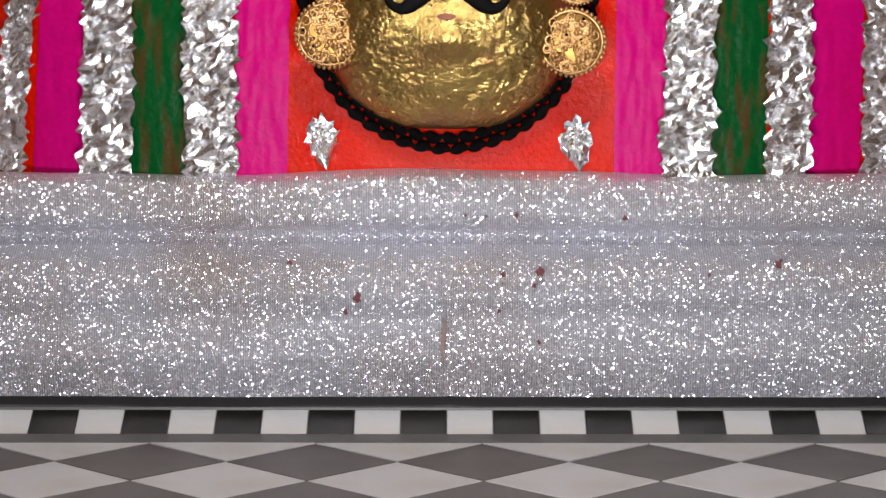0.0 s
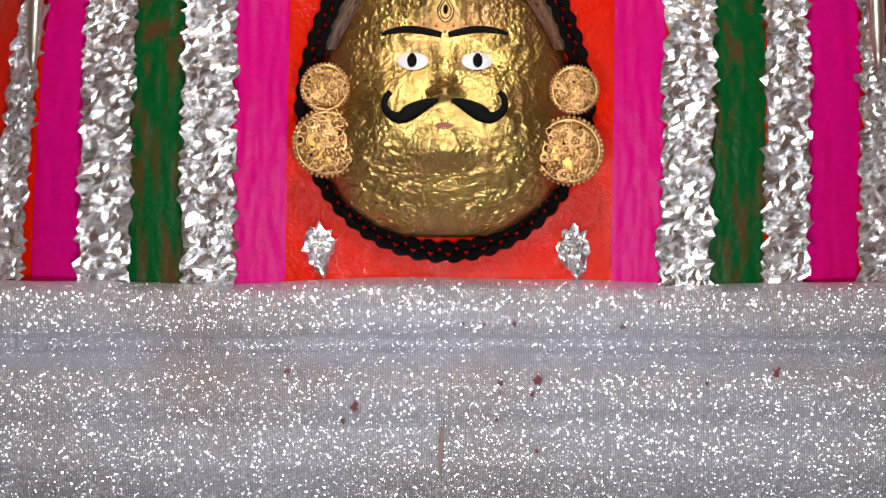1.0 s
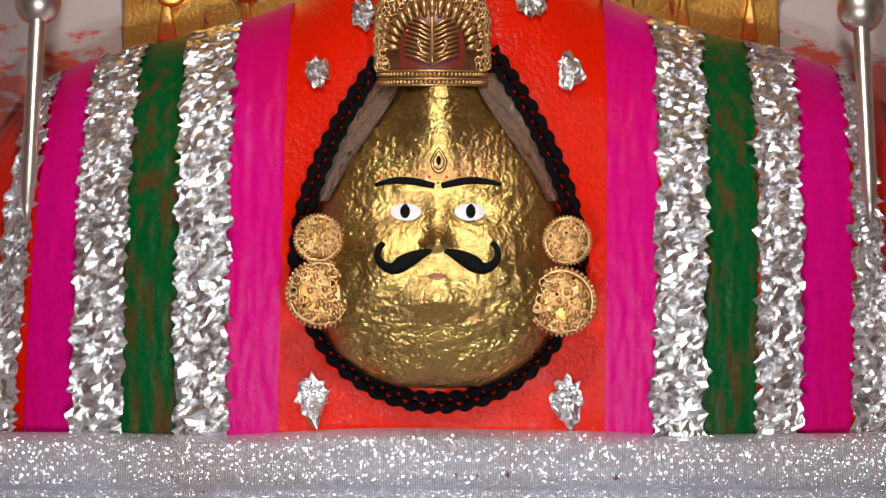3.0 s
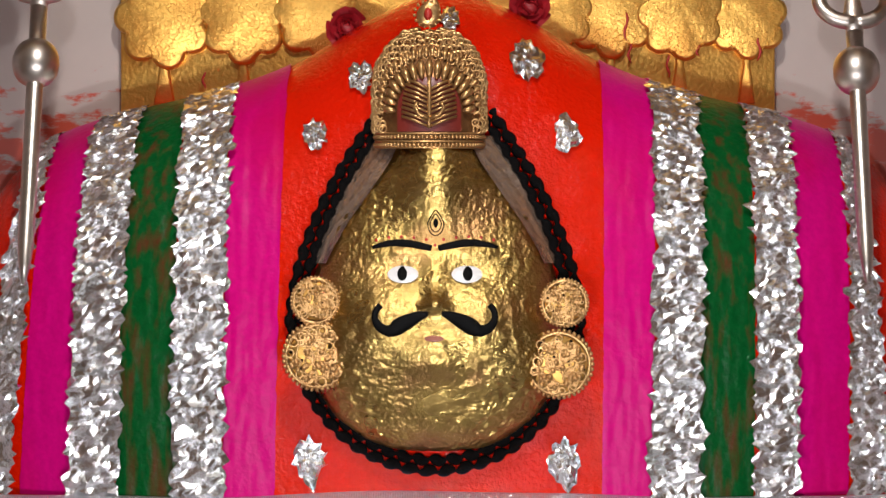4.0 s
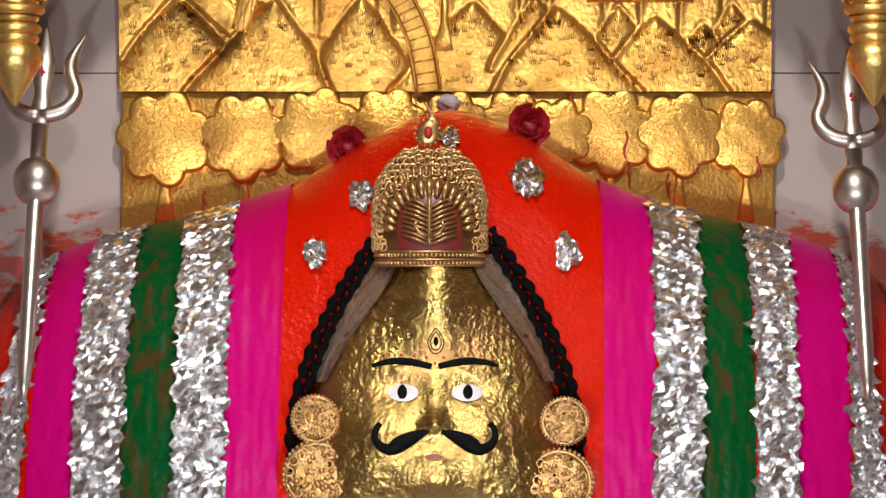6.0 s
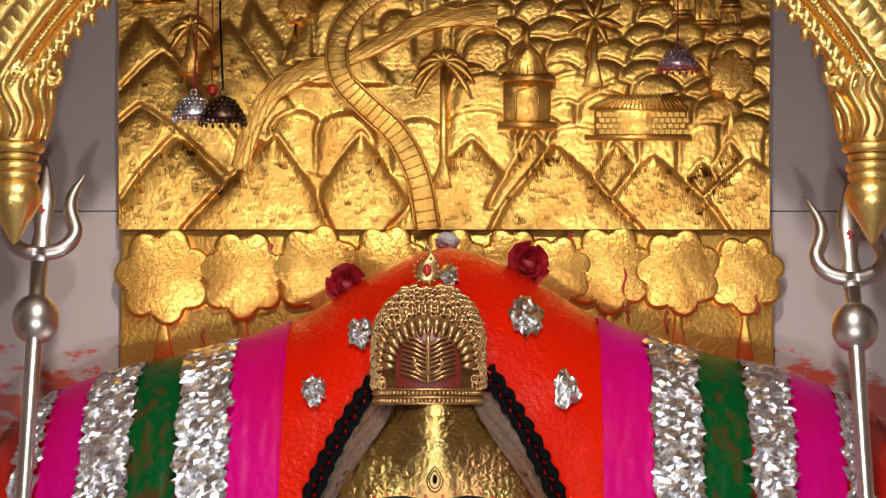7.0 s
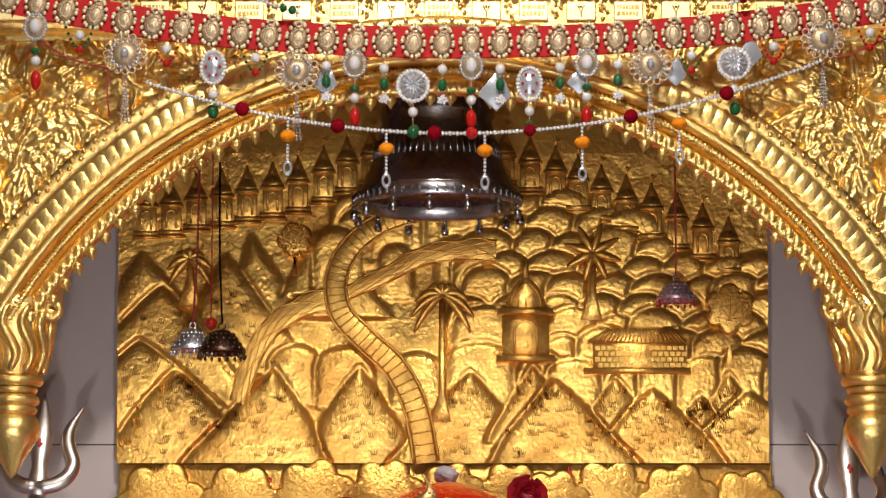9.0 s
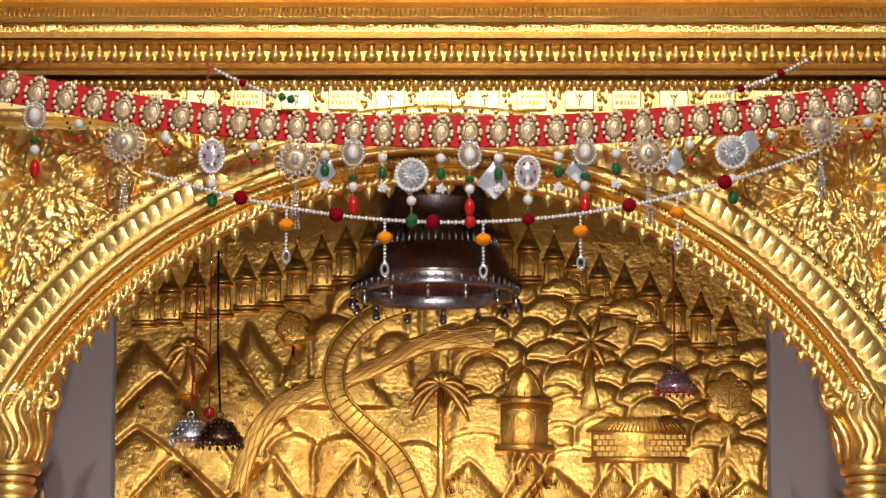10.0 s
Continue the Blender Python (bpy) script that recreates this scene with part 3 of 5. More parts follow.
# ---- foil pieces and roses on the idol ----
def foil_piece(x, z, r, seed, kite):
    bm = bmesh.new()
    rnd = random.Random(seed)
    n = 24
    edge = [r * (0.62 + 0.38 * rnd.random()) for _ in range(n)]

    def f(i, j):
        a = 2 * math.pi * i / n
        q = j / 6 * edge[i]
        k = 1.0
        if kite and math.sin(a) < -0.6:
            k = 1.45
        px = x + q * math.cos(a) * .8 + .0016 * noise.noise((i * .9, j, seed))
        pz = z + q * math.sin(a) * k
        b = skin(px, where_z(px, pz))
        return (px, b.y - .005 - .012 * abs(noise.noise((px * 70, pz * 70, seed))) - .004 * (1 - j / 6) - .004 * rnd.random(), pz)
    grid(bm, n, 7, f, True)
    return bm


for k, (x, y, r, kite) in enumerate(((558, 282, 24, 0), (1006, 280, 28, 0), (638, 182, 24, 0), (935, 150, 32, 0), (797, 78, 20, 0), (549, 855, 32, 1), (998, 858, 32, 1))):
    d = (4.03, 4.03, 4.08, 4.1, 4.16, 3.985, 3.985)[k]
    p = idol_sheet(x, y, d)
    tagged(finish("foil_piece", foil_piece(p.x, p.z, r * d / 5000 * 1.4, k + 3, kite), FOIL, smooth=False),
           "crumpled scrap of silver foil stuck on the orange idol", "foil", "foil scraps on the idol")

ROSE = mat("dark_red_rose_petal", (0.34, 0.005, 0.012), 0.5, 0.0, 0.6, 60, 0.3, 0.001, 20)


def rose(x, y, z, r, turn):
    root = empty("rose", x, y, z)
    rnd = random.Random(int(turn))
    for k in range(13):
        bm = bmesh.new()
        a0 = radians(turn + k * 137.5)
        q = (k + 2) / 14
        wide = r * (.40 + .55 * q)

        def f(i, j):
            u, v = i / 6 - .5, j / 6
            up = v * r * (.9 - .25 * q)
            out = q * r * .45 + v * v * r * .70 * q
            xx = u * wide * 2 * (math.sin(v * 2.3 + .55))
            lx = math.cos(a0) * out - math.sin(a0) * xx
            lz = math.sin(a0) * out + math.cos(a0) * xx
            return (lx, -up * .8 - abs(u) * r * .3 + .002 * noise.noise((u * 3, v * 3, k)), lz)
        grid(bm, 7, 7, f)
        part("petal", bm, ROSE, root)
    bm = bmesh.new()
    ball(bm, 0, -r * .35, 0, r * .40, seg=14, rings=10)
    for v in bm.verts:
        v.co += v.co.normalized() * r * .22 * noise.noise(v.co * 60)
    part("bud", bm, ROSE, root)
    return tagged(root, "dark red rose resting on top of the idol", "rose", "roses on the idol")


for x, y, r, turn in ((617, 96, 34, 10), (938, 58, 36, 70)):
    p = idol_sheet(x, y, 4.27)
    rose(p.x, p.y - .005, p.z, r * .00085, turn)

# a pale crumpled scrap on the crest of the idol
p = idol_sheet(797, 20, 4.34)
bm = bmesh.new()
ball(bm, 0, 0, 0, .017, sx=1.15, sz=.8, seg=14, rings=10)
for v in bm.verts:
    v.co += v.co.normalized() * .006 * noise.noise(v.co * 90)
scrap = finish("paper_scrap", bm, mat("pale_pink_paper", (0.55, 0.48, 0.49), 0.7), smooth=False)
scrap.location = p
tagged(scrap, "pale crumpled paper scrap resting on the idol crest", "paper")


# ---- gold relief panels on the back wall ----
def emboss(bm, pts, y, h, b, dome=0.0):
    """A raised shape with a rounded rim: pts run round its outline as (x, z)."""
    n = len(pts)
    area = sum(pts[i][0] * pts[(i + 1) % n][1] - pts[(i + 1) % n][0] * pts[i][1] for i in range(n))
    if area < 0:
        pts = pts[::-1]
    cx, cz = sum(p[0] for p in pts) / n, sum(p[1] for p in pts) / n
    rings_ = []
    for inset, rise in ((0, 0), (b * .12, h * .55), (b * .45, h * .9), (b, h)):
        row = []
        for i in range(n):
            x0, z0 = pts[i - 1]
            x1, z1 = pts[(i + 1) % n]
            tx, tz = x1 - x0, z1 - z0
            ln = math.hypot(tx, tz) or 1
            row.append(bm.verts.new((pts[i][0] - tz / ln * inset, y - rise, pts[i][1] + tx / ln * inset)))
        rings_.append(row)
    if dome:
        for q in (.66, .33):
            rings_.append([bm.verts.new((cx + (v.co.x - cx) * q, y - h - dome * (1 - q * q), cz + (v.co.z - cz) * q)) for v in rings_[3]])
    for k in range(len(rings_) - 1):
        for i in range(n):
            j = (i + 1) % n
            bm.faces.new((rings_[k][i], rings_[k][j], rings_[k + 1][j], rings_[k + 1][i]))
    bm.faces.new(rings_[-1])


def flat(points, d=4.47):
    return [(p.x, p.z) for p in (panel_sheet(x, y, d) for x, y in points)]


upper = tagged(empty("relief_panel_upper", 0, 0, 0), kind="structure")
lower = tagged(empty("relief_panel_lower", 0, 0, 0), kind="structure")
bm = bmesh.new()
box(bm, -.5165, .519, 4.470, 4.499, 1.1215, 1.86, .003)
part("backing", bm, GOLD, upper)
bm = bmesh.new()
box(bm, -.511, .523, 4.472, 4.499, .80, 1.1185, .003)
part("backing", bm, GOLD, lower)
FACE = 4.470


jitter = random.Random(77)


def motif(name, points, h, b, dome=0.0, parent=upper, face=FACE):
    bm = bmesh.new()
    emboss(bm, flat(points), face, h + .0011 * jitter.random(), b, dome)
    return part(name, bm, GOLD, parent)


# ---- the landscape: one beaten sheet of hills and mountains, raised in rows ----
STEP = 2.0
GX, GY = np.meshgrid(np.arange(212, 1362, STEP), np.arange(128, 677, STEP))
HEIGHT = np.zeros_like(GX)


def raise_hill(cx, cy, w, hh, a):
    dx, dy = (GX - cx) / w, (GY - cy) / hh
    top = cy - hh * np.sqrt(np.clip(1 - dx * dx, 0, 1))
    q = np.sqrt(dx * dx + np.minimum(dy, 0) ** 2)
    d = np.clip(1 - q, 0, 1) * min(w, hh)
    inside = (np.abs(dx) < 1) & (GY > top) & (GY < cy + 70)
    drop = 1 - 0.8 * np.clip((GY - top) / (hh + 80), 0, 1)
    HEIGHT[inside] = (a * (1 - np.exp(-d / 7)) * drop)[inside]


def raise_mountain(px, py, bl, br, by, a):
    u = np.clip((GY - py) / (by - py), 0, 1)
    wob = 5 * np.sin(GY * .045 + px) * u
    left = px - (px - bl) * u ** 0.86 + wob
    right = px + (br - px) * u ** 0.86 + wob
    d = np.minimum((GX - left) * .75, (right - GX) * .75)
    d = np.minimum(d, (GY - py) * .9)
    inside = (d > 0) & (GY <= by)
    drop = 1 - 0.35 * u
    HEIGHT[inside] = (a * (1 - np.exp(-np.clip(d, 0, None) / 9)) * drop)[inside]


rnd = random.Random(11)
row = 0
for y in range(228, 520, 36):
    for x in range(640 if y < 260 else 800, 1400, 74):
        cx, cy = x + (37 if row % 2 else 0) + rnd.uniform(-12, 12), y + rnd.uniform(-9, 9)
        if (cy < 330 and cx > 1010 + (cy - 200) * 2.1) or (590 < cx < 800 and cy > 262):
            continue
        raise_hill(cx, cy, rnd.uniform(40, 56), rnd.uniform(32, 46), .012)
    row += 1
for px, py, bl, br, by, a in ((255, 302, 120, 420, 520, .012), (445, 268, 400, 540, 420, .011), (402, 305, 290, 560, 520, .013), (560, 262, 500, 640, 380, .011), (612, 300, 530, 700, 420, .013),
                              (290, 358, 60, 480, 600, .014)):
    raise_mountain(px, py, bl, br, by, a)
for cx, cy, w, hh in ((640, 268, 45, 48), (600, 300, 48, 45), (690, 250, 40, 30), (702, 318, 34, 34), (740, 512, 50, 34), (860, 440, 62, 45), (850, 500, 66, 42), (526, 508, 50, 44), (612, 512, 56, 44)):
    raise_hill(cx, cy, w, hh, .012)
near = ((250, 455, 60, 470, 640, .013), (312, 506, 170, 480, 676, .016), (640, 500, 520, 748, 676, .016), (835, 510, 690, 970, 676, .016), (945, 498, 860, 1030, 640, .014), (1090, 520, 1000, 1190, 660, .014),
        (1290, 513, 1210, 1380, 650, .014), (1240, 550, 1160, 1320, 660, .015), (1325, 546, 1180, 1490, 676, .017), (490, 504, 325, 594, 676, .019), (1155, 538, 1030, 1294, 676, .018), (982, 521, 862, 1134, 676, .020))
for spec in near:
    raise_mountain(*spec)
for _ in range(4):
    pad = np.pad(HEIGHT, 1, mode="edge")
    HEIGHT = sum(pad[a:a + HEIGHT.shape[0], b:b + HEIGHT.shape[1]] * (2 if (a, b) == (1, 1) else 1) for a in range(3) for b in range(3)) / 10


def height_at(x, y):
    i = min(max(int((y - 128) / STEP), 0), HEIGHT.shape[0] - 1)
    k = min(max(int((x - 212) / STEP), 0), HEIGHT.shape[1] - 1)
    return float(HEIGHT[i, k])


rows_, cols_ = GX.shape
verts = []
for i in range(rows_):
    for k in range(cols_):
        p = panel_sheet(GX[i, k], GY[i, k])
        ripple = noise.noise((GX[i, k] * .045, GY[i, k] * .045, 0)) * .0007 + noise.noise((GX[i, k] * .16, GY[i, k] * .16, 3)) * .0004
        verts.append((p.x, FACE - .001 - HEIGHT[i, k] + ripple, p.z))
faces = [(i * cols_ + k, (i + 1) * cols_ + k, (i + 1) * cols_ + k + 1, i * cols_ + k + 1) for i in range(rows_ - 1) for k in range(cols_ - 1)]
me = bpy.data.meshes.new("landscape_sheet")
me.from_pydata(verts, [], faces)
me.materials.append(GOLD)
me.polygons.foreach_set("use_smooth", [True] * len(me.polygons))
ob = new("landscape_sheet", me)
ob.parent = upper
# stamped tufts on the mountains
bm = bmesh.new()
rnd = random.Random(3)
for px, py, bl, br, by, a in near + ((402, 305, 290, 560, 520, .013), (290, 358, 60, 480, 600, .014)):
    for k in range(34):
        v = rnd.uniform(.22, .95)
        x = px + (rnd.uniform(bl, br) - px) * v * .78
        y = py + (by - py) * v
        if not 222 < x < 1350:
            continue
        c = panel_sheet(x, y)
        yy = FACE - height_at(x, y) - .0022
        for q in range(4):
            ln = rnd.uniform(.010, .017)
            x0, x1 = c.x + (q - 1.5) * .0022, c.x + (q - 1.5) * .0048
            vs = [bm.verts.new(p) for p in ((x0 - .0014, yy + .003, c.z), (x0 + .0014, yy + .003, c.z), (x1, yy + .0015, c.z + ln), (x0, yy - .0012, c.z))]
            bm.faces.new((vs[0], vs[3], vs[2]))
            bm.faces.new((vs[3], vs[1], vs[2]))
tagged(part("stamped_tufts", bm, GOLD_DARK, upper, smooth=False), kind="stuff")


def ribbon(name, path, w0, w1, h, rung, parent=upper):
    """A raised winding strip with rungs or grooves across it."""
    n = 40
    pts = []
    for k in range(n):
        t = k / (n - 1) * (len(path) - 1)
        i = min(int(t), len(path) - 2)
        u = t - i
        p0, p1, p2, p3 = path[max(i - 1, 0)], path[i], path[i + 1], path[min(i + 2, len(path) - 1)]
        pts.append(tuple(.5 * (2 * p1[c] + (p2[c] - p0[c]) * u + (2 * p0[c] - 5 * p1[c] + 4 * p2[c] - p3[c]) * u * u + (3 * p1[c] - p0[c] - 3 * p2[c] + p3[c]) * u ** 3) for c in (0, 1)))
    left, right = [], []
    for k in range(n):
        (x0, y0), (x1, y1) = pts[max(k - 1, 0)], pts[min(k + 1, n - 1)]
        ln = math.hypot(x1 - x0, y1 - y0)
        nx, ny = (y1 - y0) / ln, -(x1 - x0) / ln
        w = (w0 + (w1 - w0) * k / (n - 1)) / 2
        left.append((pts[k][0] + nx * w, pts[k][1] + ny * w))
        right.append((pts[k][0] - nx * w, pts[k][1] - ny * w))
    bm = bmesh.new()
    steps = ((0, 0.0), (.02, .6), (.07, .95), (.13, 1.0), (.5, .93), (.87, 1.0), (.93, .95), (.98, .6), (1, 0.0))

    def cross(i, j):
        g, rise = steps[j]
        p = panel_sheet(left[i][0] * (1 - g) + right[i][0] * g, left[i][1] * (1 - g) + right[i][1] * g)
        return (p.x, FACE + .002 - (h + .002) * rise, p.z)
    grid(bm, n, len(steps), cross)
    bmesh.ops.recalc_face_normals(bm, faces=bm.faces[:])
    ob = part(name, bm, GOLD, parent)
    bm = bmesh.new()
    if rung:
        for k in range(1, n - 1):
            a, b = panel_sheet(*left[k]), panel_sheet(*right[k])
            sweep(bm, [Vector((a.x, FACE - h, a.z)), Vector((b.x, FACE - h, b.z))], .0011, 5)
        part("rung", bm, GOLD, ob)
        bm = bmesh.new()
        for side in (left, right):
            sweep(bm, [Vector((p.x, FACE - h, p.z)) for p in (panel_sheet(x, y) for x, y in side)], .0018, 6)
        part("kerb", bm, GOLD, ob)
    else:
        for q in range(6):
            f = (q + .5) / 6
            line = []
            for k in range(n):
                g = f + .07 * math.sin(k * .7 + q * 2)
                p = panel_sheet(left[k][0] * g + right[k][0] * (1 - g), left[k][1] * g + right[k][1] * (1 - g))
                line.append(Vector((p.x, FACE - h, p.z)))
            sweep(bm, line, .0011, 5)
        part("ripple", bm, GOLD, ob)
    return ob


ribbon("river", ((592, 384), (535, 402), (485, 436), (450, 490), (424, 570)), 44, 34, .0150, False)
ribbon("river", ((615, 378), (690, 342), (750, 312), (820, 300), (880, 302)), 26, 44, .0152, False)
ribbon("stair_path", ((735, 236), (672, 258), (622, 300), (598, 352), (606, 412), (652, 462), (704, 512), (740, 585), (757, 676)), 34, 44, .0205, True)


def temple(x, y, w, h, parent=upper, lift=.006):
    """x: middle, y: foot; a small domed shrine in relief."""
    root_pts = [(x - w / 2, y), (x + w / 2, y), (x + w / 2, y - h * .5), (x - w / 2, y - h * .5)]
    ob = motif("shrine", root_pts, lift, .003, 0, parent)
    def sub(name, pts, hh, b, dome=0.0):
        bm = bmesh.new()
        emboss(bm, flat(pts), FACE, hh, b, dome)
        part(name, bm, GOLD, ob)
    sub("base_step", [(x - w * .62, y + h * .07), (x + w * .62, y + h * .07), (x + w * .62, y - h * .02), (x - w * .62, y - h * .02)], lift * 1.7, .002)
    sub("eave", [(x - w * .6, y - h * .46), (x + w * .6, y - h * .46), (x + w * .55, y - h * .54), (x - w * .55, y - h * .54)], lift * 1.8, .002)
    if w < 50:
        # tall spire with drawn-in sides
        prof_ = [(.52, .54), (.46, .62), (.34, .72), (.22, .82), (.10, .92), (.05, 1.0)]
        sub("spire", [(x - w * u, y - h * v) for u, v in prof_] + [(x + w * u, y - h * v) for u, v in prof_[::-1]], lift * 1.3, .003, .004)
        sub("flag", [(x - w * .03, y - h * .99), (x - w * .03, y - h * 1.16), (x + w * .26, y - h * 1.12), (x + w * .05, y - h * 1.07), (x + w * .05, y - h * .99)], lift * .9, .001)
        sub("plinth_step", [(x - w * .70, y + h * .14), (x + w * .70, y + h * .14), (x + w * .70, y + h * .07), (x - w * .70, y + h * .07)], lift * 1.3, .002)
    else:
        sub("dome", [(x + w * .46 * math.cos(a) * (1 - .25 * math.sin(a)), y - h * .53 - h * .36 * math.sin(a)) for a in [math.pi * k / 12 for k in range(13)]], lift * 1.3, .005, .006)
        sub("finial", [(x - w * .07, y - h * .86), (x + w * .07, y - h * .86), (x + w * .05, y - h * 1.08), (x - w * .02, y - h * 1.12)], lift, .001)
    bm = bmesh.new()
    arch_pts = [(x - w * .24, y - h * .04)] + [(x - w * .24 * math.cos(a), y - h * .28 - h * .12 * math.sin(a)) for a in [math.pi * k / 8 for k in range(9)]] + [(x + w * .24, y - h * .04)]
    sweep(bm, [Vector((p.x, FACE - lift, p.z)) for p in (panel_sheet(*q) for q in arch_pts)], .0022, 6)
    part("doorway", bm, GOLD, ob)
    if w < 50:
        return
    bm = bmesh.new()
    for k in range(5):
        u = (k - 2) / 2.6
        sweep(bm, [Vector((p.x, FACE - lift * 1.3 - .004 * math.sin(v * 2.4 + .3), p.z)) for p, v in ((panel_sheet(x + w * .42 * u * (1 - v ** 2.2), y - h * (.55 + .30 * v)), v) for v in (0, .3, .6, .9))], .0012, 5)
    part("dome_rib", bm, GOLD, ob)


for x, y in ((262, 268), (306, 266), (350, 256), (396, 250), (440, 242), (485, 235), (530, 225), (575, 207), (617, 190), (660, 178),
             (895, 178), (940, 190), (985, 207), (1025, 222), (1066, 240), (1110, 258), (1155, 272), (1200, 290), (1245, 308), (1291, 332)):
    temple(x, y, 36, 92)
temple(932, 490, 84, 158, lift=.019)


def house():
    ob = motif("cottage", [(1050, 512), (1214, 512), (1214, 462), (1050, 462)], .020, .004)
    bm = bmesh.new()
    emboss(bm, flat([(1040, 466), (1216, 468), (1190, 440), (1078, 438)]), FACE, .026, .004)
    roof = part("roof", bm, GOLD, ob)
    bm = bmesh.new()
    for k in range(22):
        x = 1052 + 158 * k / 21
        p, q = panel_sheet(x, 464), panel_sheet(1080 + 108 * k / 21, 441)
        sweep(bm, [Vector((p.x, FACE - .026, p.z)), Vector((q.x, FACE - .026, q.z))], .0013, 5)
    part("thatch_rib", bm, GOLD, roof)
    bm = bmesh.new()
    emboss(bm, flat([(1034, 520), (1222, 520), (1222, 509), (1034, 509)]), FACE, .024, .002)
    part("plinth_step", bm, GOLD, ob)
    bm = bmesh.new()
    for r_ in range(4):
        for k in range(15):
            x = 1054 + 158 * (k + .5 * (r_ % 2)) / 15
            p = panel_sheet(x, 475 + 10 * r_)
            if x < 1208 and not 1116 < x < 1144:
                box(bm, p.x, p.x + .0075, FACE - .0225, FACE - .019, p.z - .0035, p.z + .0035)
    tagged(part("brick_courses", bm, GOLD, ob, smooth=False), kind="stuff")
    bm = bmesh.new()
    pts = [(1116, 508), (1116, 482)] + [(1130 - 14 * math.cos(a), 482 - 10 * math.sin(a)) for a in [math.pi * k / 8 for k in range(9)]] + [(1144, 482), (1144, 508)]
    sweep(bm, [Vector((p.x, FACE - .018, p.z)) for p in (panel_sheet(*q) for q in pts)], .002, 6)
    part("doorway", bm, GOLD, ob)


house()


def lobed(x, y, r, lobes, turn, stretch=1.0):
    pts = []
    for k in range(lobes * 9):
        a = 2 * math.pi * k / (lobes * 9)
        q = r * (.80 + .24 * abs(math.sin(a * lobes / 2 + turn)) ** .7)
        pts.append((x + q * math.cos(a), y - q * math.sin(a) * stretch))
    return pts


def tree(x, y, r, foot, parent, lobes=7, h=.012, turn=0.0, face=FACE):
    trunk = motif("tree_trunk", [(x - r * .22, foot), (x + r * .22, foot), (x + r * .10, foot - (foot - y) * .45), (x + r * .09, y), (x - r * .09, y), (x - r * .10, foot - (foot - y) * .45)], h * .6, .004, 0, parent, face)
    bm = bmesh.new()
    h += .003 * jitter.random()
    emboss(bm, flat(lobed(x, y, r, lobes, turn)), face, h, .007)
    crown_ = part("tree_crown", bm, GOLD, trunk)
    for k in range(lobes if r < 50 else 0):
        # a ridge runs out into each lobe
        a = 2 * (math.pi * (k + .5) - turn) / lobes
        if math.sin(a) < -.75:
            continue
        bm = bmesh.new()
        path = []
        for q in range(6):
            u = q / 5
            c = panel_sheet(x + r * .80 * u * math.cos(a), y + r * .45 * (1 - u) ** 1.5 - r * .80 * u * math.sin(a))
            path.append(Vector((c.x, face - h, c.z)))
        sweep(bm, path, [.0016, .0015, .0013, .0011, .0009, .0005], 6, .8)
        part("vein", bm, GOLD, crown_)
    bm = bmesh.new()
    rnd = random.Random(int(x))
    for k in range(int(r * 14)):
        a, q = rnd.random() * 6.28, math.sqrt(rnd.random()) * r * .84
        c = panel_sheet(x + q * math.cos(a), y - q * math.sin(a))
        da = math.atan2(c.z - panel_sheet(x, y + r * .5).z, c.x - panel_sheet(x, y).x)
        ln = .0032
        sweep(bm, [Vector((c.x, face - h + .0004, c.z)), Vector((c.x + ln * math.cos(da), face - h + .0002, c.z + ln * math.sin(da)))], [.0010, .0004], 4)
    tagged(part("leaf_marks", bm, GOLD, crown_), kind="stuff")


tree(1292, 405, 46, 510, upper, 6, .016)
tree(525, 283, 32, 345, upper, 5, .016)
for x, y, r, t in ((290, 757, 80, .3), (430, 755, 74, .8), (560, 744, 74, .1), (685, 738, 68, .5), (800, 735, 60, .2), (905, 735, 60, .9), (982, 750, 62, .4), (1078, 745, 74, .7), (1200, 750, 72, .2), (1318, 755, 66, .6)):
    tree(x, y + 2, r * 1.07, 905, lower, 7, .014, t, 4.472)


for k, (x, y0, y1) in enumerate(((1105, 745, 795), (1112, 800, 835), (1180, 820, 860), (1185, 700, 716), (1340, 790, 830), (640, 735, 760), (480, 700, 718), (1232, 802, 822), (360, 850, 880), (1010, 680, 700))):
    bm = bmesh.new()
    path = []
    for q in range(6):
        c = panel_sheet(x + 3 * math.sin(q * 1.3 + k), y0 + (y1 - y0) * q / 5, 4.457)
        path.append(c)
    sweep(bm, path, [.0012, .0022, .0016, .0024, .0018, .0008], 6, .5)
    tagged(finish("vermilion_drip", bm, RED_PAINT), "red vermilion drip on the gilded panel", "stain", "drips on the panel")


def palm(x, y, r, foot, n, droop, h=.019):
    trunk = motif("palm_trunk", [(x - 22, foot), (x + 18, foot), (x + 8, foot - 50), (x + 6, y), (x - 6, y), (x - 8, foot - 50)], h * .7, .003)
    for k in range(n):
        a = radians(-25 + 230 * k / (n - 1)) if droop else 2 * math.pi * k / n + .5
        path = []
        for q in range(9):
            u = q / 8
            px = x + r * u * math.cos(a)
            py = y - r * u * math.sin(a) + droop * r * u * u
            c = panel_sheet(px, py)
            path.append(Vector((c.x, FACE - h + .003 * u, c.z)))
        bm = bmesh.new()
        sweep(bm, path, [.003, .005, .0062, .0068, .0068, .006, .005, .0036, .0016], 8, .9)
        part("frond", bm, GOLD, trunk)


palm(785, 382, 55, 605, 9, .75)
palm(1050, 306, 52, 425, 8, 0)
palm(340, 318, 40, 400, 7, .7)

# ---- arch: wall, mouldings, beads, leaves ----
AX, AZ, AR, AY = -0.002, 0.949, 0.684, 4.10
A0 = 29.0


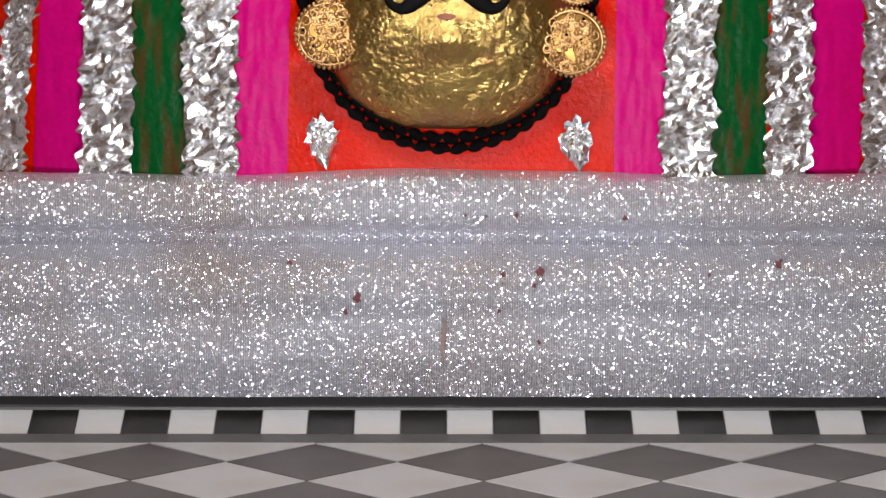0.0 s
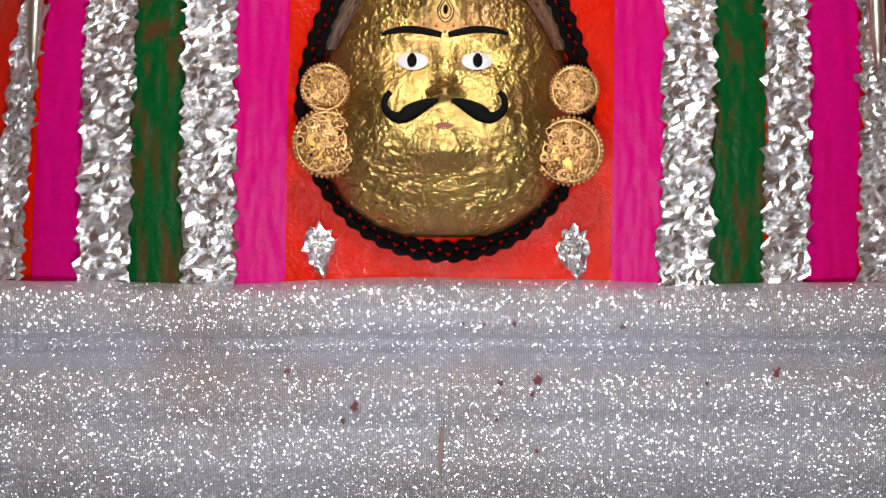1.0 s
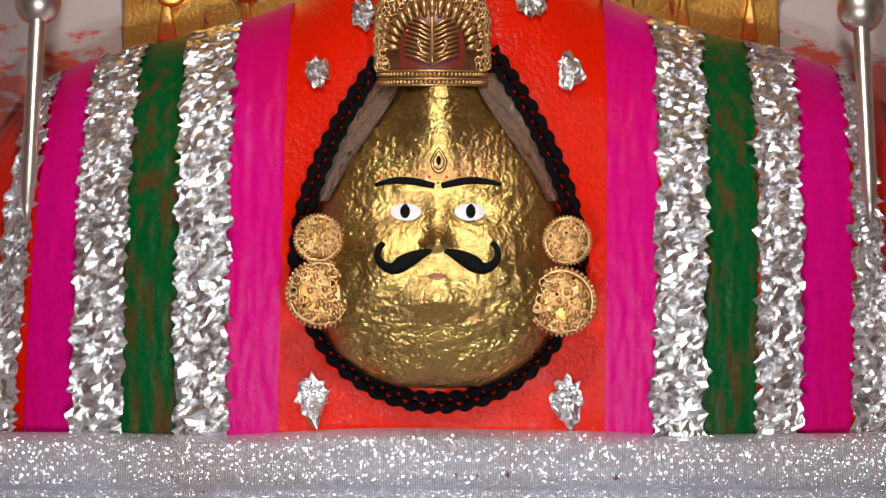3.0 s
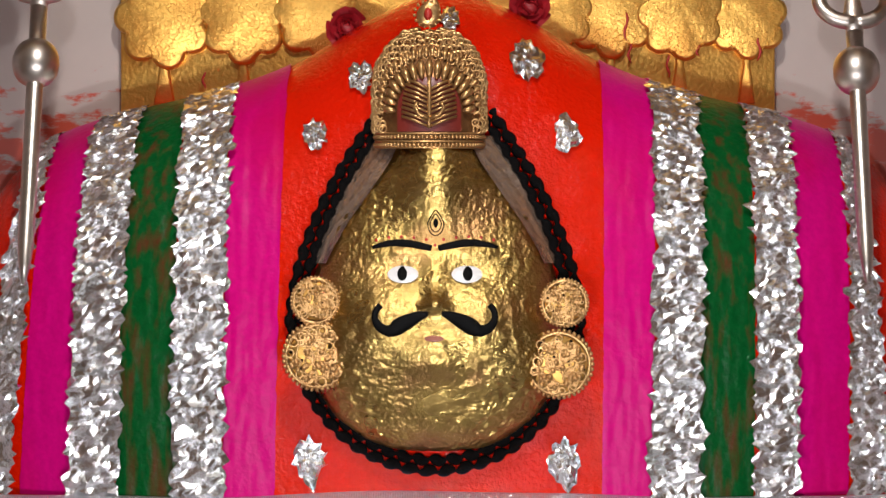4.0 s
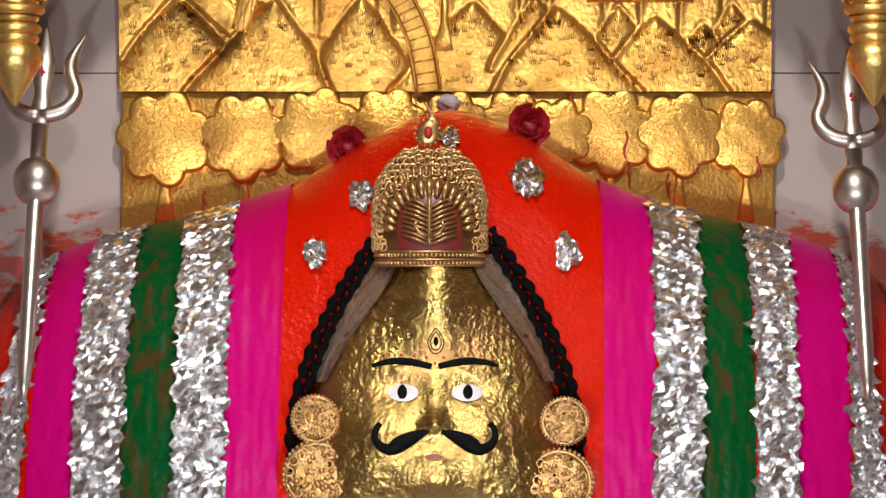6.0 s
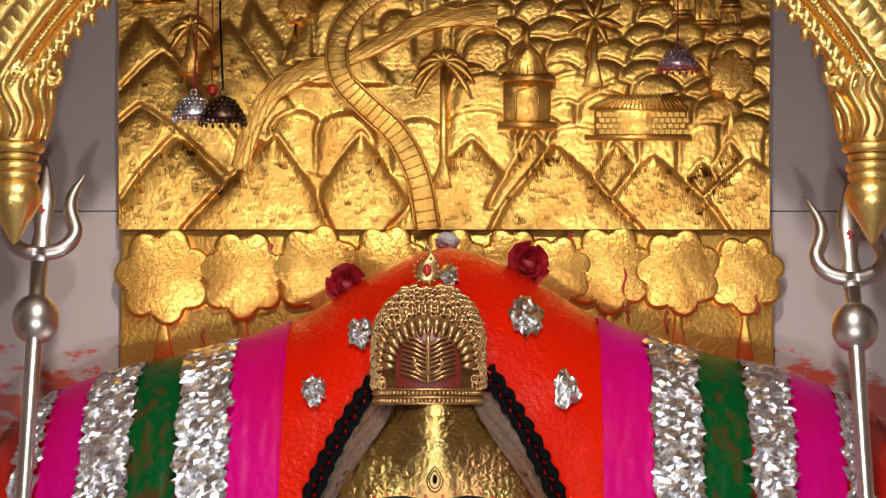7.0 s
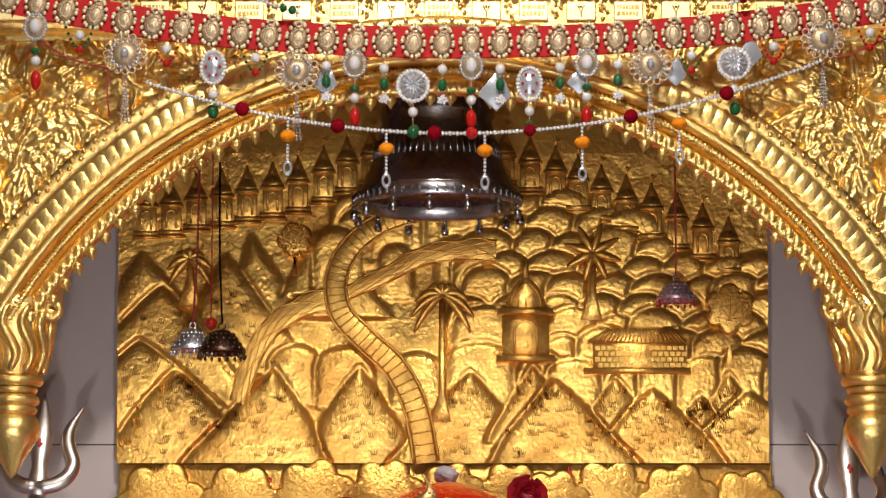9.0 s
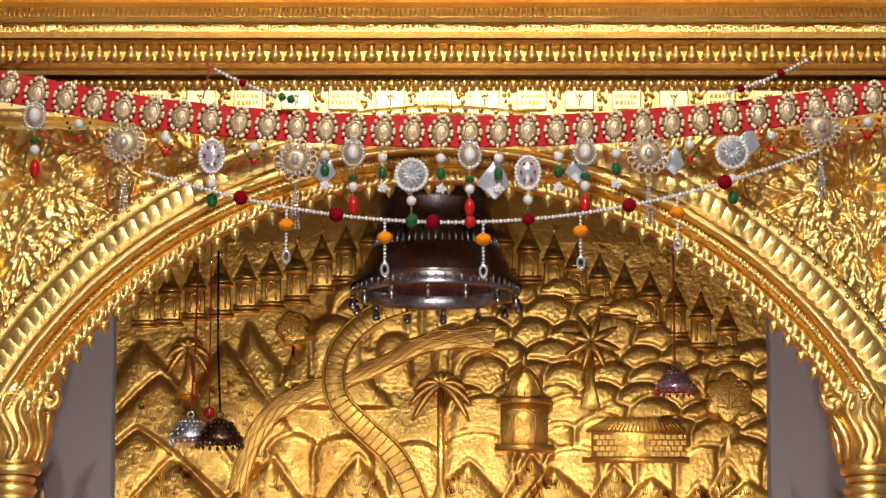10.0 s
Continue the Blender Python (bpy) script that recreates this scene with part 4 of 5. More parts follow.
def arch_pt(r, a, y):
    return Vector((AX + r * math.cos(radians(a)), y, AZ + r * math.sin(radians(a))))


def arch_wall():
    bm = bmesh.new()
    n = 80
    lo = [bm.verts.new(arch_pt(AR + .02, A0 + (180 - 2 * A0) * k / (n - 1), AY)) for k in range(n)]
    hi = [bm.verts.new((v.co.x, AY, 1.74)) for v in lo]
    for k in range(n - 1):
        bm.faces.new((lo[k], lo[k + 1], hi[k + 1], hi[k]))
    for sgn, end in ((1, 0), (-1, -1)):
        a, b = lo[end], hi[end]
        c, d = bm.verts.new((sgn * 1.3, AY, a.co.z)), bm.verts.new((sgn * 1.3, AY, 1.74))
        bm.faces.new((a, b, d, c))
    r = bmesh.ops.extrude_face_region(bm, geom=bm.faces[:])
    for v in r["geom"]:
        if isinstance(v, bmesh.types.BMVert):
            v.co.y = 4.135
    bmesh.ops.recalc_face_normals(bm, faces=bm.faces[:])
    return bm


arch = tagged(finish("arch", arch_wall(), GOLD_BRIGHT, smooth=False), kind="structure")


def moulding(name, prof, material=None):
    """A band swept round the arch; prof runs as (radius, depth)."""
    bm = bmesh.new()
    n = 110
    grid(bm, n, len(prof), lambda i, j: arch_pt(prof[j][0], A0 + (180 - 2 * A0) * i / (n - 1), prof[j][1]))
    bmesh.ops.recalc_face_normals(bm, faces=bm.faces[:])
    return part(name, bm, material or GOLD_BRIGHT, arch)


moulding("inner_reveal", [(AR + .012, 4.135), (AR + .002, 4.10), (AR, 4.085), (AR + .006, 4.078), (AR + .020, 4.078), (AR + .026, 4.085)])
moulding("rope_bed", [(AR + .026, 4.085), (AR + .028, 4.07), (AR + .033, 4.064), (AR + .038, 4.07), (AR + .040, 4.078)])
moulding("round_moulding", [(AR + .040, 4.078), (AR + .043, 4.062), (AR + .050, 4.056), (AR + .057, 4.062), (AR + .060, 4.078)])
moulding("leaf_bed", [(AR + .060, 4.078), (AR + .064, 4.074), (AR + .094, 4.074), (AR + .098, 4.082), (AR + .102, 4.078), (AR + .118, 4.078), (AR + .122, 4.099)])


def share(name, source, parent, m):
    ob = new(name, source.data)
    ob.parent = parent
    ob.matrix_local = m
    return ob


# hanging beads along the inner edge
bm = bmesh.new()
lathe(bm, [(0, .010), (.005, .008), (.0092, .003), (.0086, -.003), (.0045, -.008), (.0022, -.011), (.0006, -.014)], 10)
bead = part("hanging_bead", bm, GOLD_BRIGHT, arch)
span = [A0 + 2.5 + (180 - 2 * A0 - 5) * k / 47 for k in range(48)]
for k, a in enumerate(span):
    p = arch_pt(AR - .003, a, 4.086)
    m = Matrix.Translation(p) @ Matrix.Rotation(-radians(a - 90) * .35, 4, "Y")
    if k == 0:
        bead.matrix_local = m
    else:
        share("hanging_bead", bead, arch, m)
# small slanted leaves next to the beads, large leaves further out
for name, r, step, size, tilt in (("small_leaf", AR + .013, 86, .0085, 35), ("large_leaf", AR + .079, 84, .0180, 38)):
    bm = bmesh.new()
    n = 10

    def f(i, j, size=size):
        u, v = i / 9 * 2 - 1, j / 6
        w = size * (.80 if size < .01 else .98) * math.sin(v * 2.5 + .55) ** .6
        return (u * w + size * .25 * math.sin(v * 3), -size * (.38 if size < .01 else .24) * (1 - u * u) * math.sin(v * 2.6 + .5) - .0008, size * (v * 2 - 1))
    grid(bm, 10, 7, f)
    leaf = part(name, bm, GOLD_BRIGHT, arch)
    for k in range(step):
        a = A0 + 1 + (180 - 2 * A0 - 2) * (k + .5) / step
        q = tilt if a < 90 else -tilt
        m = Matrix.Translation(arch_pt(r, a, 4.076)) @ Matrix.Rotation(-radians(a - 90 + q), 4, "Y")
        if k == 0:
            leaf.matrix_local = m
        else:
            share(name, leaf, arch, m)
bm = bmesh.new()
for k in range(150):
    a = A0 + (180 - 2 * A0) * (k + .5) / 150
    p = arch_pt(AR + .108 + (.004 if k % 2 else -.003), a, 4.077)
    ball(bm, p.x, p.y, p.z, .0042, seg=6, rings=4)
tagged(part("dotted_band", bm, GOLD_BRIGHT, arch), kind="stuff")
bm = bmesh.new()
for k in range(230):
    a = A0 + (180 - 2 * A0) * (k + .5) / 230
    p, q = arch_pt(AR + .028, a - .22, 4.0665), arch_pt(AR + .038, a + .22, 4.0665)
    sweep(bm, [p, q], .0024, 5)
tagged(part("rope_twist", bm, GOLD_BRIGHT, arch), kind="stuff")


# ---- spandrel scrolls ----
def curl(x, z, ang, length, bend, w, coil=0.0, n=26):
    """A tapering leaf-like stem that leaves (x, z) at ang and bends, coiling at its end."""
    pts, a = [], radians(ang)
    px, pz = x, z
    for k in range(n):
        u = k / (n - 1)
        pts.append((px, pz))
        a += radians(bend) / n + radians(coil) / n * max(0, u - .45) * 3.0
        px += length / n * math.cos(a) * (1 - .45 * u * (1 if coil else 0))
        pz += length / n * math.sin(a) * (1 - .45 * u * (1 if coil else 0))
    rad = [w * (.35 + .65 * math.sin(min(1.0, (k / (n - 1)) * 1.1 + .12) * 2.75)) if not coil else w * (1 - .55 * k / (n - 1)) for k in range(n)]
    return pts, rad


# beaten sheet: curling fronds with veined lobes, raised one over the other
SX0, SZ0, SPITCH = 0.0, 1.27, .0021
SPX, SPZ = np.meshgrid(np.arange(SX0, .735, SPITCH), np.arange(SZ0, 1.742, SPITCH))
SPH = np.zeros_like(SPX)


def stamp_lobe(cx, cz, ang, length, wide, rise):
    """One veined lobe that leaves (cx, cz) at ang, laid over what is there."""
    c, sn = math.cos(ang), math.sin(ang)
    i0, i1 = [int((q - SX0) / SPITCH) for q in (cx - length * 1.2, cx + length * 1.2)]
    k0, k1 = [int((q - SZ0) / SPITCH) for q in (cz - length * 1.2, cz + length * 1.2)]
    win = (slice(max(k0, 0), max(k1, 0)), slice(max(i0, 0), max(i1, 0)))
    dx, dz = SPX[win] - cx, SPZ[win] - cz
    if not dx.size:
        return
    u = (dx * c + dz * sn) / length
    v = -dx * sn + dz * c - .16 * length * u * u
    w = wide * np.sin(np.pi * np.clip(u, 0, 1) ** .75) ** .8 + 1e-6
    inside = (u > 0) & (u < 1) & (np.abs(v) < w)
    q = np.clip(1 - (v / w) ** 2, 0, 1)
    h = rise * q ** .45 * (.45 + .55 * np.sin(np.pi * np.clip(u, 0, 1))) - rise * .35 * np.exp(-(v / .0016) ** 2) * np.sin(np.pi * np.clip(u, 0, 1))
    old = SPH[win]
    old[inside] = np.maximum(old * .55 + h, h + .0015)[inside]


def stamp_frond(spec, lobes, rise):
    pts, rad = curl(*spec)
    n = len(pts)
    for q in range(lobes):
        f = (q + .4) / lobes
        k = min(int(f * (n - 1)), n - 2)
        (x0, z0), (x1, z1) = pts[k], pts[k + 1]
        a = math.atan2(z1 - z0, x1 - x0)
        size = spec[3] * (.44 - .18 * f) + .012
        for side in (-1, 1):
            stamp_lobe(x0, z0, a + side * (.75 - .3 * f), size, size * .27, rise)
    for k in range(0, n - 1):
        (x0, z0), (x1, z1) = pts[k], pts[k + 1]
        stamp_lobe(x0, z0, math.atan2(z1 - z0, x1 - x0), .014 + spec[5] * .6, max(.0035, spec[5] * .42 * (1 - .6 * k / n)), rise * 1.25)


SCROLLS = [
    # x, z, angle, length, bend, width, coil
    (.600, 1.625, 205, .16, -45, .014, 0), (.600, 1.625, 230, .19, -25, .016, 0), (.595, 1.620, 255, .17, 25, .014, 0), (.605, 1.620, 285, .20, -60, .017, 0),
    (.610, 1.625, 180, .20, 30, .013, 0), (.480, 1.585, 150, .12, -60, .010, -420), (.430, 1.640, 10, .12, 70, .010, 400), (.610, 1.640, 60, .10, -60, .012, 0),
    (.620, 1.640, 20, .09, 60, .012, 0), (.600, 1.650, 120, .10, 60, .010, 420), (.570, 1.420, 70, .17, 60, .016, 0), (.575, 1.410, 95, .16, 40, .014, 0),
    (.585, 1.410, 60, .16, 80, .014, 0), (.640, 1.420, 110, .14, -70, .014, 0), (.560, 1.405, 150, .10, -100, .009, -420), (.600, 1.400, 20, .10, 90, .010, 380),
    (.520, 1.480, 110, .12, -70, .012, 0), (.500, 1.500, 80, .10, 80, .009, 420), (.620, 1.520, 80, .12, 60, .013, 0), (.650, 1.540, 120, .10, -80, .010, -400),
    (.400, 1.665, 190, .13, 25, .010, 0), (.330, 1.672, 160, .10, -60, .008, -420), (.330, 1.665, 10, .10, 40, .009, 0), (.240, 1.690, 185, .11, 20, .007, 0),
    (.460, 1.680, 20, .10, -40, .009, 0), (.520, 1.690, 330, .09, 60, .009, 380), (.650, 1.330, 100, .12, 60, .013, 0), (.630, 1.330, 70, .10, -70, .010, 0),
    (.610, 1.345, 120, .09, -60, .009, -400), (.690, 1.60, 250, .16, 40, .014, 0), (.690, 1.46, 260, .14, -40, .013, 0),
]
fill = random.Random(21)
nodes = []
for _ in range(4000):
    x, z = fill.uniform(.03, .72), fill.uniform(1.28, 1.735)
    if math.hypot(x, z - AZ) < AR + .115 or any(math.dist((x, z), q) < .066 for q in nodes):
        continue
    nodes.append((x, z))
for x, z in nodes:
    turn = fill.choice((-1, 1))
    stamp_frond((x, z, fill.uniform(0, 360), fill.uniform(.06, .09), turn * 90, .008, turn * 380 if fill.random() < .4 else 0), 3, .0075)
for spec in SCROLLS:
    stamp_frond((*spec[:3], spec[3] * 1.05, spec[4] * 1.6, spec[5], spec[6]), 4 if not spec[6] else 2, .0145)
pad = np.pad(SPH, 1, mode="edge")
SPH = sum(pad[a:a + SPH.shape[0], b:b + SPH.shape[1]] * (4 if (a, b) == (1, 1) else 1) for a in range(3) for b in range(3)) / 12


def spandrel_sheet(sgn):
    rows, cols = SPX.shape
    away = np.hypot(SPX, SPZ - AZ)
    verts = []
    for i in range(rows):
        for k in range(cols):
            x, z = SPX[i, k], SPZ[i, k]
            dent = .0012 * noise.noise((x * 55 * sgn, z * 55, 4.0)) + .0008 * noise.noise((x * 140 * sgn, z * 140, 9.0))
            verts.append((AX + sgn * x, 4.0985 - SPH[i, k] - dent, z))
    keep = away[:-1, :-1] > AR + .116
    faces = [(i * cols + k, i * cols + k + 1, (i + 1) * cols + k + 1, (i + 1) * cols + k) for i in range(rows - 1) for k in range(cols - 1) if keep[i, k]]
    me = bpy.data.meshes.new("leaf_sheet")
    me.from_pydata(verts, [], faces if sgn > 0 else [f[::-1] for f in faces])
    me.materials.append(GOLD_BRIGHT)
    me.polygons.foreach_set("use_smooth", [True] * len(me.polygons))
    return new("leaf_sheet", me)


for sgn in (-1, 1):
    root = empty("spandrel_relief", 0, 0, 0)
    spandrel_sheet(sgn).parent = root
    for k in range(5):
        bm = bmesh.new()
        ball(bm, AX + sgn * (.585 + .008 * k), 4.082, 1.612 + .011 * k, .006, seg=8, rings=6)
        part("tie_bead", bm, GOLD_BRIGHT, root)
    tagged(root, "gilded leafy scrollwork in relief above the arch", "relief", "scrollwork above the arch")


# ---- capitals under the arch ends ----
def capital(a):
    p = top_sheet(a, 800, 4.09)
    root = empty("capital", p.x, 4.12, p.z)
    bm = bmesh.new()
    lathe(bm, [(.001, -.165), (.006, -.160), (.020, -.135), (.036, -.110), (.041, -.095), (.036, -.078), (.026, -.070)], 28)
    part("pendant", bm, GOLD_BRIGHT, root)
    bm = bmesh.new()
    for z, r in ((-.066, .034), (-.052, .037), (-.036, .034), (-.024, .042)):
        lathe(bm, [(r - .005, z - .008), (r, z - .005), (r + .002, z), (r, z + .005), (r - .005, z + .008)], 28)
    part("neck_ring", bm, GOLD_BRIGHT, root)
    bm = bmesh.new()
    lathe(bm, [(.026, -.072), (.030, -.03), (.036, -.012), (.044, .02), (.052, .06), (.056, .09), (.05, .10)], 28)
    bell = part("bell", bm, GOLD_BRIGHT, root)
    for k in range(12):
        b = 2 * math.pi * k / 12
        bm = bmesh.new()
        c, s = math.cos(b), math.sin(b)
        path, rad = [], []
        for j in range(12):
            u = j / 11
            r = .040 + .016 * u + .003
            q = b + .20 * math.sin(u * 6.28)
            path.append(Vector((r * math.cos(q), r * math.sin(q), -.012 + .095 * u)))
            rad.append(.0045 + .0035 * math.sin(u * 3.14))
        sweep(bm, path, rad, 6)
        part("leaf", bm, GOLD_BRIGHT, bell)
    sgn = 1 if a < 700 else -1
    bm = bmesh.new()
    pts = []
    for k in range(30):
        u = k / 29
        r = .017 * (1 - .8 * u)
        q = radians(-60 + 560 * u)
        pts.append(Vector((sgn * (.058 - r * math.cos(q)) , -.03, .080 - r * math.sin(q))))
    sweep(bm, pts, [.008 * (1 - .4 * k / 29) for k in range(30)], 8)
    part("volute", bm, GOLD_BRIGHT, root)
    bm = bmesh.new()
    box(bm, -.06, .06, -.03, .09, .095, .16, .01)
    part("abacus", bm, GOLD_BRIGHT, root)
    return tagged(root, "gilded leafy capital with a pointed pendant under the arch", "capital", "capitals of the arch")


for a in (17, 1542):
    capital(a)


# ---- cornice ----
def band_x(name, prof, parent, material):
    bm = bmesh.new()
    grid(bm, 2, len(prof), lambda i, j: (-1.3 + 2.6 * i, prof[j][0], prof[j][1]))
    bmesh.ops.recalc_face_normals(bm, faces=bm.faces[:])
    return part(name, bm, material, parent, smooth=False)


def tz(y, d):
    return top_sheet(779, y, d).z


cornice = empty("cornice", 0, 0, 0)
band_x("architrave", [(4.10, tz(232, 4.1)), (4.085, tz(230, 4.085)), (4.082, tz(222, 4.082)), (4.09, tz(216, 4.09)), (4.085, tz(208, 4.085)), (4.085, tz(145, 4.085)), (4.075, tz(142, 4.075)), (4.09, tz(138, 4.09))], cornice, GOLD_BRIGHT)
band_x("dark_groove", [(4.09, tz(138, 4.09)), (4.06, tz(133, 4.06)), (4.055, tz(126, 4.055)), (4.075, tz(122, 4.075)), (4.075, tz(112, 4.075))], cornice, GOLD_BRIGHT)
band_x("dentil_bed", [(4.075, tz(113, 4.075)), (4.05, tz(108, 4.05)), (4.05, tz(82, 4.05)), (4.035, tz(78, 4.035)), (4.03, tz(72, 4.03)), (4.04, tz(70, 4.04))], cornice, GOLD)
band_x("frieze", [(4.04, tz(71, 4.04)), (4.022, tz(68, 4.022)), (4.036, tz(42, 4.036)), (4.022, tz(40, 4.022)), (4.018, tz(34, 4.018)), (4.03, tz(31, 4.03)), (4.03, tz(15, 4.03)), (4.01, tz(12, 4.01)), (4.0, tz(5, 4.0)), (4.01, tz(0, 4.01)), (4.0, tz(-8, 4.0)), (3.98, tz(-30, 3.98)), (3.98, 1.98), (4.22, 1.98)], cornice, GOLD_BRIGHT)
bm = bmesh.new()
lathe(bm, [(.001, .012), (.005, .012), (.0045, .006), (.006, .001), (.0095, -.006), (.0105, -.011), (.006, -.013), (.0045, -.016), (.001, -.019)], 10)
dent = part("dentil", bm, GOLD_BRIGHT, cornice)
zc = (tz(82, 4.045) + tz(108, 4.045)) / 2 + .002
for k in range(62):
    m = Matrix.Translation((-.715 + .0236 * k, 4.043, zc))
    if k == 0:
        dent.matrix_local = m
    else:
        share("dentil", dent, cornice, m)
bm = bmesh.new()
rnd = random.Random(8)
for k in range(520):
    x = -.72 + 1.44 * k / 520
    z0, z1 = tz(66, 4.03), tz(44, 4.03)
    ring(bm, x, 4.0285, z0 + (z1 - z0) * (.2 + .6 * rnd.random()), .0022 + .003 * rnd.random(), .0012, 8, 4)
tagged(part("frieze_relief", bm, GOLD_BRIGHT, cornice), kind="stuff")
bm = bmesh.new()
for k in range(200):
    x = -.72 + 1.44 * k / 200
    sweep(bm, [(x, 4.029, tz(30, 4.029)), (x, 4.029, tz(16, 4.029))], .0018, 5)
tagged(part("reeding", bm, GOLD_BRIGHT, cornice), kind="stuff")
bm = bmesh.new()
for k in range(120):
    x = -.72 + 1.44 * k / 120
    ball(bm, x, 4.076, tz(149, 4.076), .0055 if k % 3 else .0075, seg=6, rings=5)
tagged(part("bead_row", bm, GOLD_BRIGHT, cornice), kind="stuff")
PLATE = mat("polished_gold_plate", (0.95, 0.75, 0.34), 0.45, 1.0, 0.92, 200, 0.1, 0.0005, 12)
for k in range(-9, 10):
    c = top_sheet(774 + 83.5 * k, 178, 4.082)
    bm = bmesh.new()
    box(bm, c.x - .0215, c.x + .0215, 4.079, 4.086, c.z - .0145, c.z + .0145, .0015)
    plate = part("inscription_plate", bm, PLATE, cornice, "polished gold plate", False)
    bm = bmesh.new()
    rnd = random.Random(k)
    if k % 2 == 0:
        for q in range(2):
            x = c.x - .017
            while x < c.x + .015:
                w = rnd.uniform(.002, .006)
                box(bm, x, x + w, 4.0775, 4.0795, c.z + .003 - .010 * q, c.z + .0085 - .010 * q)
                x += w + .0015
    else:
        sweep(bm, [(c.x - .005, 4.079, c.z + .008), (c.x, 4.079, c.z - .002), (c.x + .005, 4.079, c.z + .008)], .0014, 5)
        sweep(bm, [(c.x, 4.079, c.z - .001), (c.x, 4.079, c.z - .010)], .0012, 5)
        ball(bm, c.x, 4.079, c.z + .006, .0022, seg=6, rings=4)
    part("engraving", bm, GOLD_DARK, plate, "dark engraved marks", False)
    bm = bmesh.new()
    e = c.x + .0345
    for q in range(9):
        ball(bm, e + rnd.uniform(-.007, .007), 4.083, c.z + rnd.uniform(-.012, .012), rnd.uniform(.002, .004), seg=6, rings=4)
    part("floral_spacer", bm, GOLD_BRIGHT, cornice)
tagged(cornice, "gilded cornice with dentils and small inscribed plates", "cornice")

# ---- closing walls of the niche ----
slab("wall_niche_west", -1.4, -1.3, 4.0, 4.6, 0.0, 2.3, MARBLE)
slab("wall_niche_east", 1.3, 1.4, 4.0, 4.6, 0.0, 2.3, MARBLE)
slab("niche_ceiling", -1.3, 1.3, 4.201, 4.6, 1.98, 2.02, MARBLE)
slab("wall_north_west", -1.7, -1.4, 4.1, 4.2, 0.0, 2.9, PLASTER)
slab("wall_north_east", 1.4, 1.7, 4.1, 4.2, 0.0, 2.9, PLASTER)
slab("wall_north_top", -1.4, 1.4, 4.1, 4.2, 1.981, 2.9, PLASTER)


# ---- tridents ----
def trident(bottom, ball_at, tip, lean_seed):
    root = empty("trident", *bottom)
    b = Vector(bottom)
    axis = (tip - b)
    L = axis.length
    ax = axis.normalized()
    side = Vector((1, 0, 0)) - ax * ax.x
    side.normalize()
    t_ball = (ball_at - b).dot(ax)

    def q(u, s, back=0.0):
        return ax * u + side * s + Vector((0, back, 0))
    bm = bmesh.new()
    head = L - .175
    sweep(bm, [q(0, 0), q(.03, 0), q(.06, 0), q(t_ball, 0), q(head, 0)], [.003, .0085, .0115, .0125, .0125], 14)
    part("shaft", bm, STEEL, root)
    bm = bmesh.new()
    n = 14
    us = [t_ball - .036 * math.cos(math.pi * k / n) for k in range(n + 1)]
    sweep(bm, [q(u, 0) for u in us], [max(.011, .0345 * math.sin(math.pi * k / n) ** .8) for k in range(n + 1)], 24)
    part("knob", bm, STEEL, root)
    bm = bmesh.new()
    prof = [(0, .013), (.02, .0135), (.035, .0150), (.055, .0110), (.08, .0150), (.105, .0175), (.13, .0140), (.16, .0055), (.176, .0008)]
    sweep(bm, [q(head - .002 + u, 0) for u, r in prof], [r for u, r in prof], 14, .6)
    part("centre_prong", bm, STEEL, root)
    for sg in (-1, 1):
        path, rad = [], []
        for k in range(24):
            u = k / 23
            if u < .5:
                a = radians(-90 + 100 * u / .5)
                path.append(q(head + .054 + .036 * math.sin(a), sg * .046 * (math.cos(a) if a < 0 else 1.0) + sg * .004))
            else:
                v = (u - .5) / .5
                path.append(q(head + .060 + .095 * v, sg * (.050 - .012 * math.sin(v * 3.9) + .004 * v)))
            rad.append(.0115 * (1 - .05 * u) if u < .6 else .0115 * max(.06, 1 - ((u - .6) / .4) ** 1.7))
        path[0] = q(head + .017, 0)
        bm = bmesh.new()
        sweep(bm, path, rad, 12, .85)
        part("side_prong", bm, STEEL, root)
    bm = bmesh.new()
    for k in range(4):
        p = q(head + .085 + .003 * k, .003 * math.sin(k * 2), -.0105)
        ball(bm, p.x, p.y, p.z, .0032, sy=.3, seg=6, rings=4)
    part("vermilion_mark", bm, RED_PAINT, root, "red vermilion dab")
    return tagged(root, "polished steel trident with round knob leaning by the idol", "trident", "tridents beside the idol")


trident(idol_sheet(43, 548, 4.02), idol_sheet(63, 186, 4.2), spot(83 - 784, 741 - 260, 4.24), 1)
trident(idol_sheet(1537, 545, 4.02), idol_sheet(1523, 200, 4.2), spot(1496 - 784, 695 - 260, 4.24), 2)


# ---- hanging parasols ----
def bells(bm, n, r, z, size):
    for k in range(n):
        a = 2 * math.pi * k / n
        ball(bm, r * math.cos(a), r * math.sin(a), z, size, sz=1.5, seg=6, rings=5)


